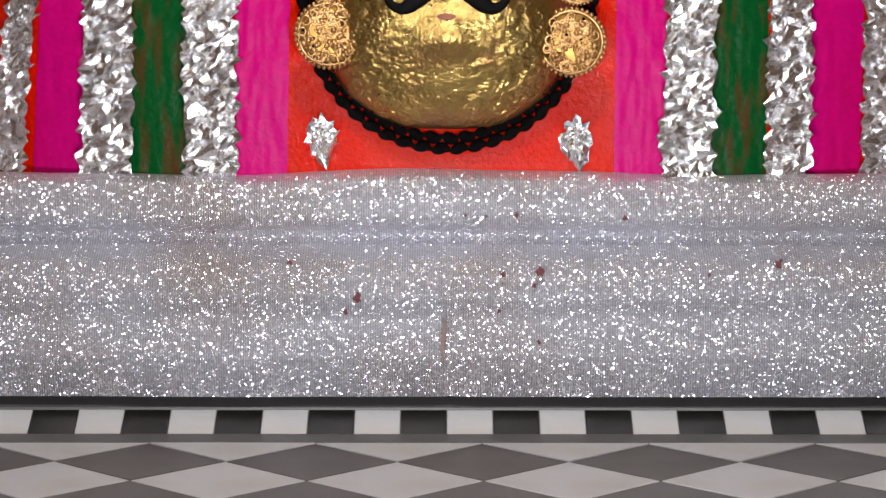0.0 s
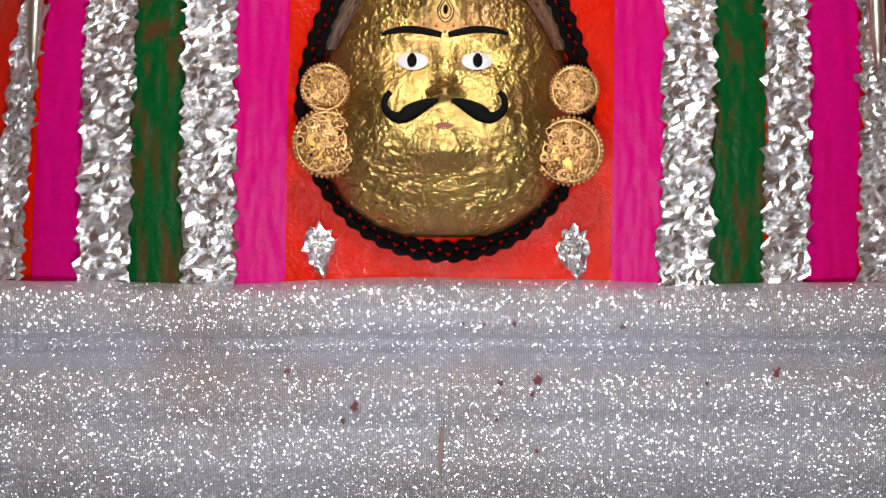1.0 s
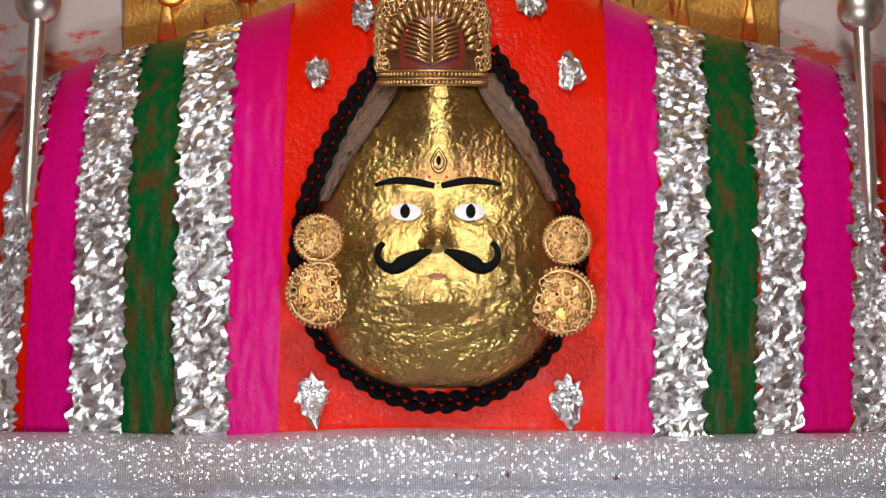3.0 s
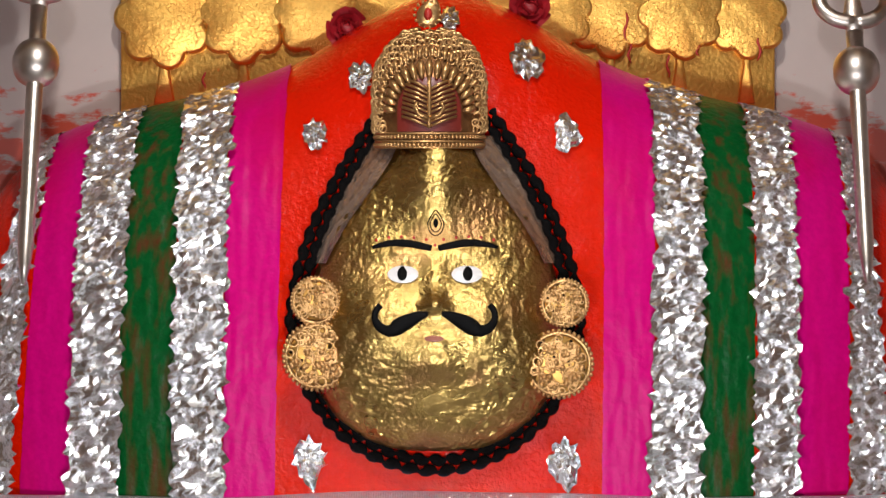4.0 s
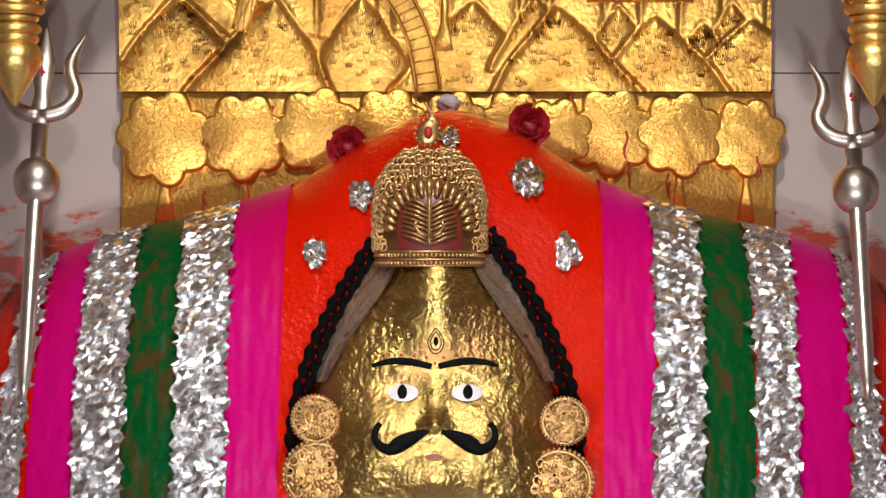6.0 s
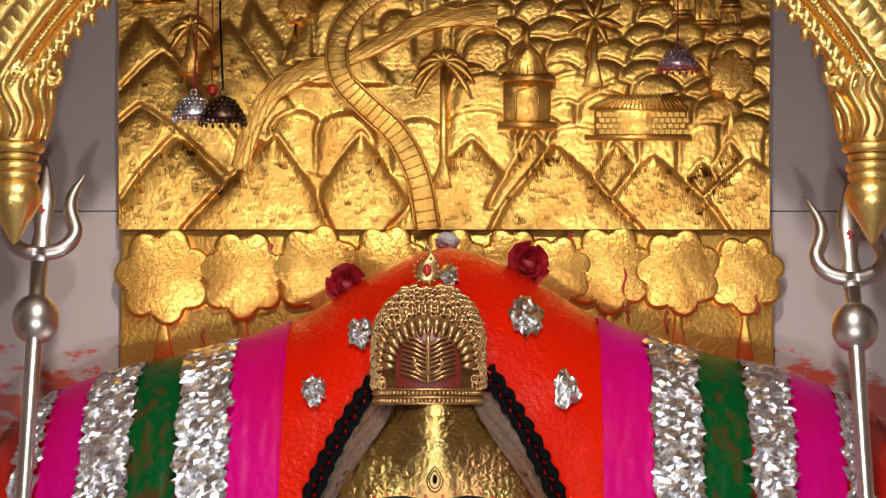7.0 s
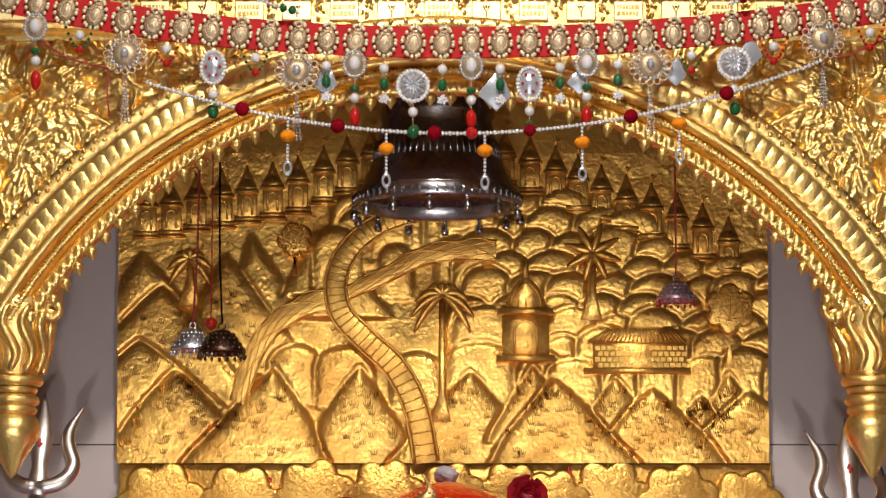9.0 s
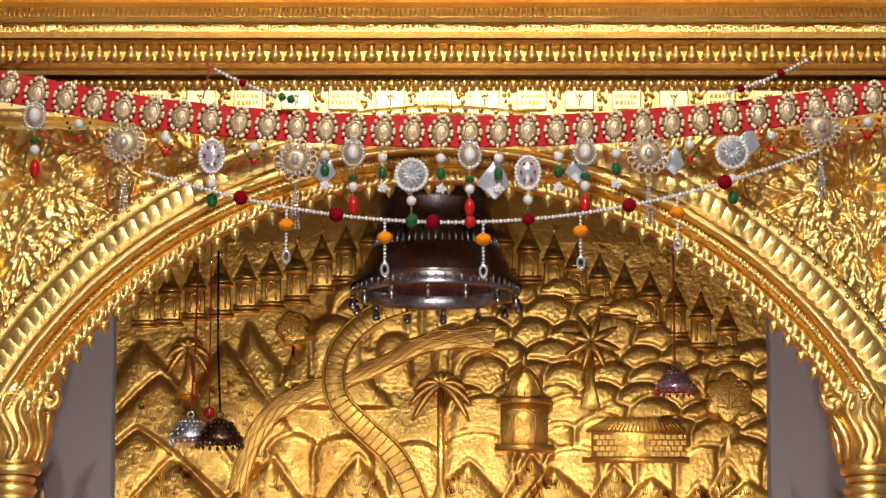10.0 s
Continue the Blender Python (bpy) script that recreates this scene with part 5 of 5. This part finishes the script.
def big_parasol():
    c = top_sheet(771, 500, 4.33)
    root = empty("silver_parasol", c.x, 4.33, c.z)
    u = .00088
    bm = bmesh.new()
    lathe(bm, [(.012, .178), (.05, .168), (.080, .146), (.089, .130), (.090, .120), (.086, .112), (.091, .092), (.098, .058), (.107, .034), (.112, .027), (.118, .010), (.127, .002), (.129, -.002), (.124, -.004), (.1, .02), (.05, .06)], 48)
    dome = part("dome", bm, DARK_SILVER, root)
    bm = bmesh.new()
    lathe(bm, [(.127, .001), (.131, -.004), (.130, -.020), (.127, -.024), (.122, -.022), (.122, 0)], 48)
    part("rim_band", bm, DARK_SILVER, root)
    bm = bmesh.new()
    for k in range(60):
        a = 2 * math.pi * k / 60
        sweep(bm, [(.0945 * math.cos(a), .0945 * math.sin(a), .078), (.101 * math.cos(a), .101 * math.sin(a), .050)], .0018, 5)
        sweep(bm, [(.1315 * math.cos(a), .1315 * math.sin(a), -.006), (.1305 * math.cos(a), .1305 * math.sin(a), -.018)], .0018, 5)
    tagged(part("engraved_fluting", bm, DARK_SILVER, dome), kind="stuff")
    for k in range(14):
        a = 2 * math.pi * (k + .3) / 14
        bm = bmesh.new()
        x, y = .130 * math.cos(a), .130 * math.sin(a)
        ball(bm, x, y, -.026, .004, seg=6, rings=4)
        lathe(bm, [(.001, -.028), (.005, -.033), (.0065, -.042), (.005, -.046), (.002, -.047)], 8, x, y)
        part("bell", bm, DARK_SILVER, root)
    bm = bmesh.new()
    sweep(bm, [(0, 0, .174), (0, 0, 1.985 - c.z)], .003, 6)
    part("chain", bm, DARK_SILVER, root)
    return tagged(root, "tarnished silver ritual parasol hanging under the arch", "parasol")


big_parasol()


def small_parasol(x, y, d, r, material, fringe, cord, label, lean=0.0):
    c = top_sheet(x, y, d)
    root = empty("small_parasol", c.x, d, c.z)
    bm = bmesh.new()
    lathe(bm, [(.003, r * .95), (r * .3, r * .88), (r * .62, r * .62), (r * .88, r * .22), (r, 0), (r * .97, -r * .10), (r * .9, 0), (r * .5, r * .55)], 28)
    dome = part("dome", bm, material, root)
    bm = bmesh.new()
    for j in range(4):
        rr, zz = r * (.5 + .14 * j), r * (.72 - .2 * j)
        for k in range(16):
            a = 2 * math.pi * (k + .5 * (j % 2)) / 16
            ball(bm, rr * math.cos(a), rr * math.sin(a), zz, r * .075, seg=6, rings=4)
    part("raised_pattern", bm, material, dome)
    bm = bmesh.new()
    bells(bm, 18, r * .97, -r * .22, r * .075)
    part("fringe", bm, fringe, root)
    bm = bmesh.new()
    ring(bm, 0, 0, r * 1.08, r * .14, r * .03, 14, 5)
    part("loop", bm, material, root)
    bm = bmesh.new()
    sweep(bm, [(0, 0, r * 1.2), (lean * .5, .0, .15), (lean, .0, 1.982 - c.z)], .0016, 6)
    part("hanging_cord", bm, cord, root)
    return tagged(root, label, "parasol", "small hanging parasols")


SILVER = mat("bright_silver", (0.82, 0.82, 0.84), 0.36, 1.0, 0.8, 200, 0.4, 0.001, 20)
BRONZE = mat("dark_bronze", (0.14, 0.08, 0.05), 0.35, 1.0, 0.6, 200, 0.3, 0.001, 20)
RED_CORD = mat("red_cord", (0.36, 0.02, 0.02), 0.7, 0.0, 0.7, 300, 0.3, 0.001)
PINK_METAL = mat("pink_silver", (0.62, 0.42, 0.46), 0.25, 0.8, 0.8, 200, 0.3, 0.001, 20)
small_parasol(338, 775, 4.37, .034, SILVER, SILVER, RED_CORD, "small bright silver parasol on a red cord", .012)
small_parasol(390, 780, 4.33, .037, BRONZE, BRONZE, BLACK, "small dark bronze parasol on a black cord", -.01)
small_parasol(1194, 688, 4.38, .032, PINK_METAL, RED_CORD, RED_CORD, "small pink-silver parasol with red bead fringe", 0)
p = top_sheet(371, 730, 4.31)
bm = bmesh.new()
ball(bm, p.x, p.y, p.z, .0095, seg=12, rings=10)
sweep(bm, [(p.x, p.y, p.z + .008), (p.x, p.y, 1.982)], .0012, 5)
tagged(finish("red_bead", bm, mat("red_glass_bead", (0.30, 0.012, 0.006), 0.12)), "glossy red bead hung beside a parasol", "bead")

# ---- festoon of beads across the arch ----
RED_FELT = mat("red_felt", (0.46, 0.005, 0.005), 0.85, 0.0, 0.8, 400, 0.4, 0.001, 30)
PEARL = mat("pearl", (0.60, 0.56, 0.53), 0.16, 0.0, 0.95, 100, 0.02, 0.0003, coat=0.5)
KUNDAN = mat("silver_gold_thread", (0.58, 0.41, 0.24), 0.40, 0.6, 0.6, 500, 0.8, 0.0008, 60)
PALE_BEAD = mat("pale_gold_bead", (0.80, 0.70, 0.42), 0.25, 0.3, 0.9, 100, 0.05, 0.0003)
GREEN_BEAD = mat("green_glass_bead", (0.01, 0.09, 0.025), 0.12, 0.0, 0.8, 100, 0.05, 0.0003)
RED_BEAD = mat("red_glass_drop", (0.42, 0.008, 0.006), 0.1, 0.0, 0.8, 100, 0.05, 0.0003)
ORANGE_POM = mat("orange_pompom", (0.85, 0.26, 0.01), 0.85, 0.0, 0.75, 500, 0.6, 0.002, 80, gloss=0.1)
RED_POM = mat("dark_red_pompom", (0.22, 0.002, 0.008), 0.85, 0.0, 0.7, 500, 0.6, 0.002, 80, gloss=0.05)
CRYSTAL = mat("clear_crystal", (0.78, 0.78, 0.8), 0.08, 0.7, 0.85, 300, 0.4, 0.001, 40)
D = 4.0


def droop(x):
    """Middle line of the red band."""
    u = (x - 810) / 800
    return 233 - 72 * u * u - (8 if x < 300 else 0) * (300 - x) / 300


fest = empty("festoon", 0, 0, 0)
bm = bmesh.new()
n = 120


def band_f(i, j):
    x = -60 + 1690 * i / (n - 1)
    p = top_sheet(x, droop(x) - 27 + 54 * (j % 5) / 4 + 2 * noise.noise((x * .02, j, 0)), D)
    return p + Vector((0, (.006 if j >= 5 else 0) + .003 * noise.noise((x * .013, 0, 3)), 0))


grid(bm, n, 5, band_f)
grid(bm, n, 5, lambda i, j: band_f(i, j + 5))
part("red_band", bm, RED_FELT, fest, "bright red felt band")


def paisley():
    bm = bmesh.new()
    pts = []
    for k in range(30):
        a = 2 * math.pi * k / 30
        w = .0155 * (1 - .32 * max(0, math.sin(a)) ** 1.5)
        pts.append((w * math.cos(a) + .003 * max(0, math.sin(a)) ** 2, .0215 * math.sin(a)))
    emboss(bm, [(x * .86, z * .86) for x, z in pts], 0, .004, .004, .002)
    return bm, pts


mbm, outline = paisley()
medal = part("paisley_motif", mbm, KUNDAN, fest)
bm = bmesh.new()
for k in range(18):
    x, z = outline[(21 + round(k * 30 / 18) + 1) % 30]
    ball(bm, x * 1.04, -.003, z * 1.04, .0029, seg=7, rings=5, sz=1.15)
rim = part("rim_bead", bm, PALE_BEAD, medal)
bm = bmesh.new()
ring(bm, .001, -.006, -.002, .0085, .0012, 18, 5, 1.35)
ring(bm, .002, -.006, .0165, .0040, .0011, 12, 5)
for k in range(9):
    ball(bm, .0105 * math.cos(k * .7), -.006, -.001 + .014 * math.sin(k * .7), .0014, seg=5, rings=4)
wire = part("zari_coil", bm, KUNDAN, medal)
bm = bmesh.new()
ball(bm, .001, -.0065, -.003, .0021, sz=2.0, sy=.6)
stone = part("stone", bm, PALE_BEAD, medal)
k = 0
for i in range(33):
    x = -36 + 51.0 * i
    p = top_sheet(x, droop(x), D - .004)
    slope = -math.atan((droop(x + 20) - droop(x - 20)) / 40)
    m = Matrix.Translation(p) @ Matrix.Rotation(-slope + .06 * math.sin(i * 2.1), 4, "Y")
    if i == 0:
        medal.matrix_local = m
    else:
        c = share("paisley_motif", medal, fest, m)
        share("rim_bead", rim, c, Matrix())
        share("zari_coil", wire, c, Matrix())
        share("stone", stone, c, Matrix())

F = D - .008
UU = .00082


def bead_part(name, mat_, x, y, r, sz=1.0, seg=10, label=""):
    p = top_sheet(x, y, F)
    bm = bmesh.new()
    ball(bm, p.x, p.y, p.z, r * UU, sz=sz, seg=seg, rings=8)
    return part(name, bm, mat_, fest, label)


def cluster(x, y):
    p = top_sheet(x, y, F)
    bm = bmesh.new()
    rnd = random.Random(int(x))
    for k in range(14):
        a, q = 2.4 * k, .007 * math.sqrt(k / 14)
        ball(bm, p.x + q * math.cos(a), p.y - .003 + .2 * q, p.z + q * math.sin(a), .0024, seg=6, rings=4)
    part("bead_flower", bm, PEARL, fest)


def gem_rim(x, y, rx, rz, inner, n=22, size=4.2, bead=None):
    p = top_sheet(x, y, F)
    bm = bmesh.new()
    dome_disc(bm, p.x, p.y, p.z, rx * UU * .85, .006, 20, rz / rx)
    core = part("medallion", bm, inner, fest)
    bm = bmesh.new()
    for k in range(n):
        a = 2 * math.pi * k / n
        ball(bm, p.x + rx * UU * math.cos(a), p.y, p.z + rz * UU * math.sin(a), size * UU, seg=6, rings=5)
    part("rim_bead", bm, bead or PEARL, core)
    return core, p


def thread(x, y0, y1, r=.0009):
    a, b = top_sheet(x, y0, F + .001), top_sheet(x, y1, F + .001)
    bm = bmesh.new()
    sweep(bm, [a, b], r, 5)
    part("thread", bm, KUNDAN, fest)


for x in (575, 677, 780, 882, 988, 1090):
    y = droop(x) + 30
    thread(x, y - 5, y + 75)
    bead_part("pearl", PEARL, x, y + 18, 9)
    bead_part("green_bead", GREEN_BEAD, x, y + 45, 9, 1.3, 6)
    cluster(x, y + 72)
for x in (62, 625, 831, 1035):
    y = droop(x) + 30
    core, p = gem_rim(x, y + 12, 19, 23, KUNDAN, 24, 3.4, CRYSTAL)
    bm = bmesh.new()
    ball(bm, p.x, p.y - .004, p.z, .0085, sz=1.35, seg=14, rings=10)
    part("pearl_drop", bm, PEARL, core)
    thread(x, y + 30, y + 120)
    bead_part("green_glass_bead", GREEN_BEAD, x, y + 55, 9, .7)
    bead_part("pearl", PEARL, x, y + 72, 9)
    bead_part("red_drop", RED_BEAD, x, y + 106, 9.5, 1.9)
for x, y in ((728, 310), (1295, 270)):
    core, p = gem_rim(x, y, 27, 27, CRYSTAL, 26, 4.4)
    bm = bmesh.new()
    for k in range(12):
        a = 2 * math.pi * k / 12
        sweep(bm, [p + Vector((.003 * math.cos(a), -.008, .003 * math.sin(a))), p + Vector((.017 * math.cos(a), -.004, .017 * math.sin(a)))], [.0016, .0034], 6)
    part("mirror_petal", bm, CRYSTAL, core, "bright mirror petals")
    thread(x, y + 25, y + 90)
    bead_part("pearl", PEARL, x, y + 46, 9)
    bead_part("green_bead", GREEN_BEAD, x + 2, y + 80, 11, 1.1, 6)
for x, y in ((375, 277), (934, 306)):
    core, p = gem_rim(x, y, 21, 29, CRYSTAL, 26, 3.8)
    bm = bmesh.new()
    for k in range(6):
        a = 2 * math.pi * k / 6
        ball(bm, p.x + .010 * math.cos(a), p.y - .006, p.z + .014 * math.sin(a), .0024, seg=6, rings=4)
    part("red_stone", bm, RED_BEAD, core)
    thread(x, y + 28, y + 85)
    bead_part("pearl", PEARL, x, y + 48, 9)
    bead_part("green_bead", GREEN_BEAD, x, y + 78, 11, 1.2, 6)
for x, y in ((220, 253), (523, 283), (1147, 272), (1452, 226)):
    core, p = gem_rim(x, y, 25, 25, KUNDAN, 20, 3.6, CRYSTAL)
    bm = bmesh.new()
    for k in range(16):
        a = 2 * math.pi * k / 16
        ring(bm, p.x + .027 * math.cos(a), p.y + .001, p.z + .026 * math.sin(a), .0046, .0014, 10, 5)
    part("filigree_lace", bm, KUNDAN, core)
    bm = bmesh.new()
    ball(bm, p.x, p.y - .008, p.z, .0065, sz=1.2)
    part("crystal", bm, CRYSTAL, core)
    for q in (-1, 0, 1):
        bm = bmesh.new()
        a = top_sheet(x, y + 40, F)
        for k in range(15):
            ball(bm, a.x + q * .0004 * k, a.y, a.z - .0048 * k, .0019, seg=5, rings=4)
        part("tassel", bm, CRYSTAL, core)
for x in (140, 293, 450, 1220, 1365, 1535):
    bm = bmesh.new()
    y = droop(x) + 28
    for k in range(13):
        u = k / 12 * 2 - 1
        p = top_sheet(x + 24 * u, y + 38 * (1 - u * u), F)
        ball(bm, p.x, p.y, p.z, .0026, seg=6, rings=4)
    tagged(part("bead_loop", bm, RED_BEAD if int(x) % 2 else GREEN_BEAD, fest), kind="stuff")
    bead_part("pearl", PEARL, x, y + 14, 9)
    bead_part("red_bead", RED_BEAD, x, y + 40, 7)
# silver paper kites behind the beads
for x, y, s in ((872, 318, 34), (572, 300, 26), (1020, 300, 24), (1190, 285, 24), (1322, 250, 26)):
    p = top_sheet(x, y, F + .012)
    bm = bmesh.new()
    u = s * UU
    emboss(bm, [(p.x - u * .9, p.z - u * .2), (p.x + u * .1, p.z - u * 1.1), (p.x + u * .9, p.z - u * .3), (p.x + u * .25, p.z + u * 1.2)], p.y, .002, .002, .002)
    part("foil_kite", bm, CRYSTAL, fest, "folded silver paper kite")
tagged(fest, "red felt festoon with paisley motifs and hanging beads", "festoon")


def string(name, x0, y0, x1, y1, sag, poms, label):
    root = empty(name, 0, 0, 0)
    bm = bmesh.new()

    def at(u):
        return top_sheet(x0 + (x1 - x0) * u, y0 + (y1 - y0) * u + sag * 4 * u * (1 - u), D - .022)
    n = int(abs(x1 - x0) / 6.6)
    for k in range(n + 1):
        p = at(k / n)
        ball(bm, p.x, p.y, p.z, .0033 if k % 2 else .0026, seg=7, rings=5)
    tagged(part("pearl_strand", bm, PEARL, root), kind="stuff")
    for x, mat_, r in poms:
        p = at((x - x0) / (x1 - x0))
        bm = bmesh.new()
        ball(bm, p.x, p.y - .002, p.z, r, seg=12, rings=9)
        for v in bm.verts:
            v.co += (v.co - p).normalized() * .0016 * noise.noise(v.co * 300)
        part("pompom", bm, mat_, root)
    return tagged(root, label, "bead string"), at


root, at = string("pearl_string", 258, 304, 1448, 266, 108, [(426, RED_POM, .0105), (595, RED_POM, .0105), (728, GREEN_BEAD, .009), (766, RED_POM, .0105), (832, RED_BEAD, .009), (935, RED_POM, .009), (1113, RED_POM, .0105), (1282, RED_POM, .0105)],
                 "white pearl string with red pompoms swagged across the arch")
for x in (507, 681, 855, 1027, 1198):
    p = at((x - 258) / 1190)
    bm = bmesh.new()
    for k in range(11):
        ball(bm, p.x, p.y, p.z - .005 - .0055 * k, .0026, seg=6, rings=4)
    drop = part("hanging_pearls", bm, PEARL, root)
    bm = bmesh.new()
    ball(bm, p.x, p.y - .002, p.z - .026, .0115, sz=.75, seg=14, rings=10)
    for v in bm.verts:
        v.co += Vector((noise.noise(v.co * 400), 0, noise.noise(v.co * 350))) * .002
    part("orange_pompom", bm, ORANGE_POM, drop, "fuzzy orange pompom")
    bm = bmesh.new()
    ring(bm, p.x, p.y, p.z - .072, .0048, .0018, 14, 5, 1.7)
    part("glass_drop", bm, CRYSTAL, drop)
string("pearl_string", 382, 124, 525, 180, 5, [(430, RED_POM, .006), (500, GREEN_BEAD, .006), (515, GREEN_BEAD, .006)], "short pearl string tied above the red band")
string("pearl_string", 1285, 165, 1425, 108, 5, [(1310, RED_POM, .006), (1380, RED_POM, .006)], "short pearl string tied above the red band")
# red threads tied to the cornice
for x0, y0, x1, y1, x2, y2 in ((365, 108, 372, 120, 360, 175), (60, 225, 120, 262, 190, 280), (1568, 225, 1500, 255, 1455, 262), (190, 280, 188, 330, 192, 365)):
    bm = bmesh.new()
    sweep(bm, [top_sheet(x0, y0, D - .004), top_sheet(x1, y1, D - .006), top_sheet(x2, y2, D - .004)], .0013, 5)
    tagged(finish("red_thread", bm, RED_CORD), "thin red thread tied to the gilded cornice", "thread", "red threads")


# ---- sloped skirting of black and white tiles, and the diamond floor ----
def wedge(name, prof, material, parent=None):
    bm = bmesh.new()
    grid(bm, 2, len(prof), lambda i, j: (-1.69 + 3.38 * i, prof[j][0], prof[j][1]))
    bmesh.ops.recalc_face_normals(bm, faces=bm.faces[:])
    ob = finish(name, bm, material, parent, smooth=False)
    return ob


skirt = tagged(wedge("baseboard", [(3.838, -.012), (3.838, -.003), (3.900, .0205), (3.901, .0245), (3.935, .036), (3.966, .040)], STONE_GREY), kind="structure")
slope = math.atan2(.0235, .062)


def tile_mesh(name, w, d, t, material, bevel=.0012):
    bm = bmesh.new()
    box(bm, -w / 2, w / 2, -d / 2, d / 2, -t, 0, bevel)
    me = bpy.data.meshes.new(name)
    bm.to_mesh(me)
    bm.free()
    me.materials.append(material)
    return me


P = 0.0646
ma, mb = tile_mesh("white", P - .0012, .0625, .006, TILE_WHITE), tile_mesh("black", P - .0012, .0625, .006, TILE_BLACK)
rnd = random.Random(2)
for k in range(-25, 26):
    ob = new("tile", ma if k % 2 else mb)
    ob.parent = skirt
    ob.matrix_local = Matrix.Translation((-.013 + P * (k - .5), 3.869, .0105 + rnd.uniform(-.0004, .0006))) @ Matrix.Rotation(slope + rnd.uniform(-.006, .006), 4, "X")
# grey border strip, then squares laid on the diagonal
bm = bmesh.new()
box(bm, -1.69, 1.69, 3.780, 3.8385, -.02, 0, .001)
part("border_strip", bm, STONE_GREY, floor, smooth=False)
H = .227
side = H / math.sqrt(2) - .0016
mw, md = tile_mesh("white", side, side, .012, TILE_WHITE), tile_mesh("brown", side, side, .012, TILE_BROWN)
tri = {}
for key, material in ((0, TILE_WHITE), (1, TILE_BROWN)):
    bm = bmesh.new()
    vs = [bm.verts.new(v) for v in ((-H / 2 + .001, 0, 0), (0, -H / 2 + .001, 0), (H / 2 - .001, 0, 0))]
    bm.faces.new(vs)
    r = bmesh.ops.extrude_face_region(bm, geom=bm.faces[:])
    for v in r["geom"]:
        if isinstance(v, bmesh.types.BMVert):
            v.co.z = -.012
    bmesh.ops.recalc_face_normals(bm, faces=bm.faces[:])
    tri[key] = bpy.data.meshes.new("half_tile")
    bm.to_mesh(tri[key])
    bm.free()
    tri[key].materials.append(material)
X0, Y0 = -.078, 3.660
count = 0
for r in range(0, 24):
    y = Y0 + H / 2 - r * H / 2 - H / 2 * 0
    for k in range(-8, 9):
        x = X0 + H * k + (H / 2 if r % 2 else 0)
        if abs(x) > 1.6:
            continue
        if r == 0:
            ob = new("floor_tile", tri[0])
            ob.matrix_local = Matrix.Translation((x, 3.7785, rnd.uniform(-.0004, .0004)))
        else:
            ob = new("floor_tile", md if r % 2 else mw)
            ob.matrix_local = Matrix.Translation((x, y - .0005, rnd.uniform(-.0004, .0004))) @ Matrix.Rotation(math.pi / 4, 4, "Z")
        ob.parent = floor
        count += 1
slab("floor_rest", -1.69, 1.69, -2.09, 1.0, -.02, 0, TILE_BROWN)

# ---- vermilion spots and the torn seam on the altar cloth ----
STAIN = mat("dried_vermilion", (0.17, 0.05, 0.055), 0.8, 0.0, 0.7, 200, 0.2, 0.0005)
rnd = random.Random(14)
for x, y, r in ((632, 527, 13), (612, 552, 8), (915, 380, 7), (860, 382, 4), (823, 380, 5), (513, 464, 8), (378, 411, 5), (323, 384, 4), (890, 485, 8), (955, 480, 12), (945, 505, 8),
                (883, 550, 6), (953, 605, 6), (1378, 465, 11), (1105, 385, 8), (1255, 485, 5), (395, 632, 5), (1170, 342, 4)):
    dep = 3.93 if y < 400 else 3.945 if y < 440 else 3.889
    p = spot(x - 807, -260 - y, dep)
    bm = bmesh.new()
    edge = [rnd.uniform(.3, 1.0) for _ in range(12)]
    grid(bm, 12, 3, lambda i, j: (p.x + r * .00078 * edge[i] * (.02 + j / 2) * math.cos(i * math.pi / 6) * .8, p.y - .0055 + .0016 * j / 2, p.z + r * .00078 * edge[i] * (.02 + j / 2) * math.sin(i * math.pi / 6)), True)
    tagged(finish("vermilion_spot", bm, STAIN), "dried red vermilion spot on the silver cloth", "stain", "spots on the altar cloth")
bm = bmesh.new()
grid(bm, 5, 24, lambda i, j: (spot(785 - 807, 0, 3.885).x + (i - 2) * .0018 * math.sin(j / 23 * 3.14) + .0015 * math.sin(j * .3), 3.877 - .001 * (2 - abs(i - 2)), .160 - .070 * j / 23))
tagged(finish("cloth_tear", bm, mat("frayed_lining", (0.34, 0.24, 0.21), 0.8)), "narrow frayed tear along the seam of the cloth", "tear")
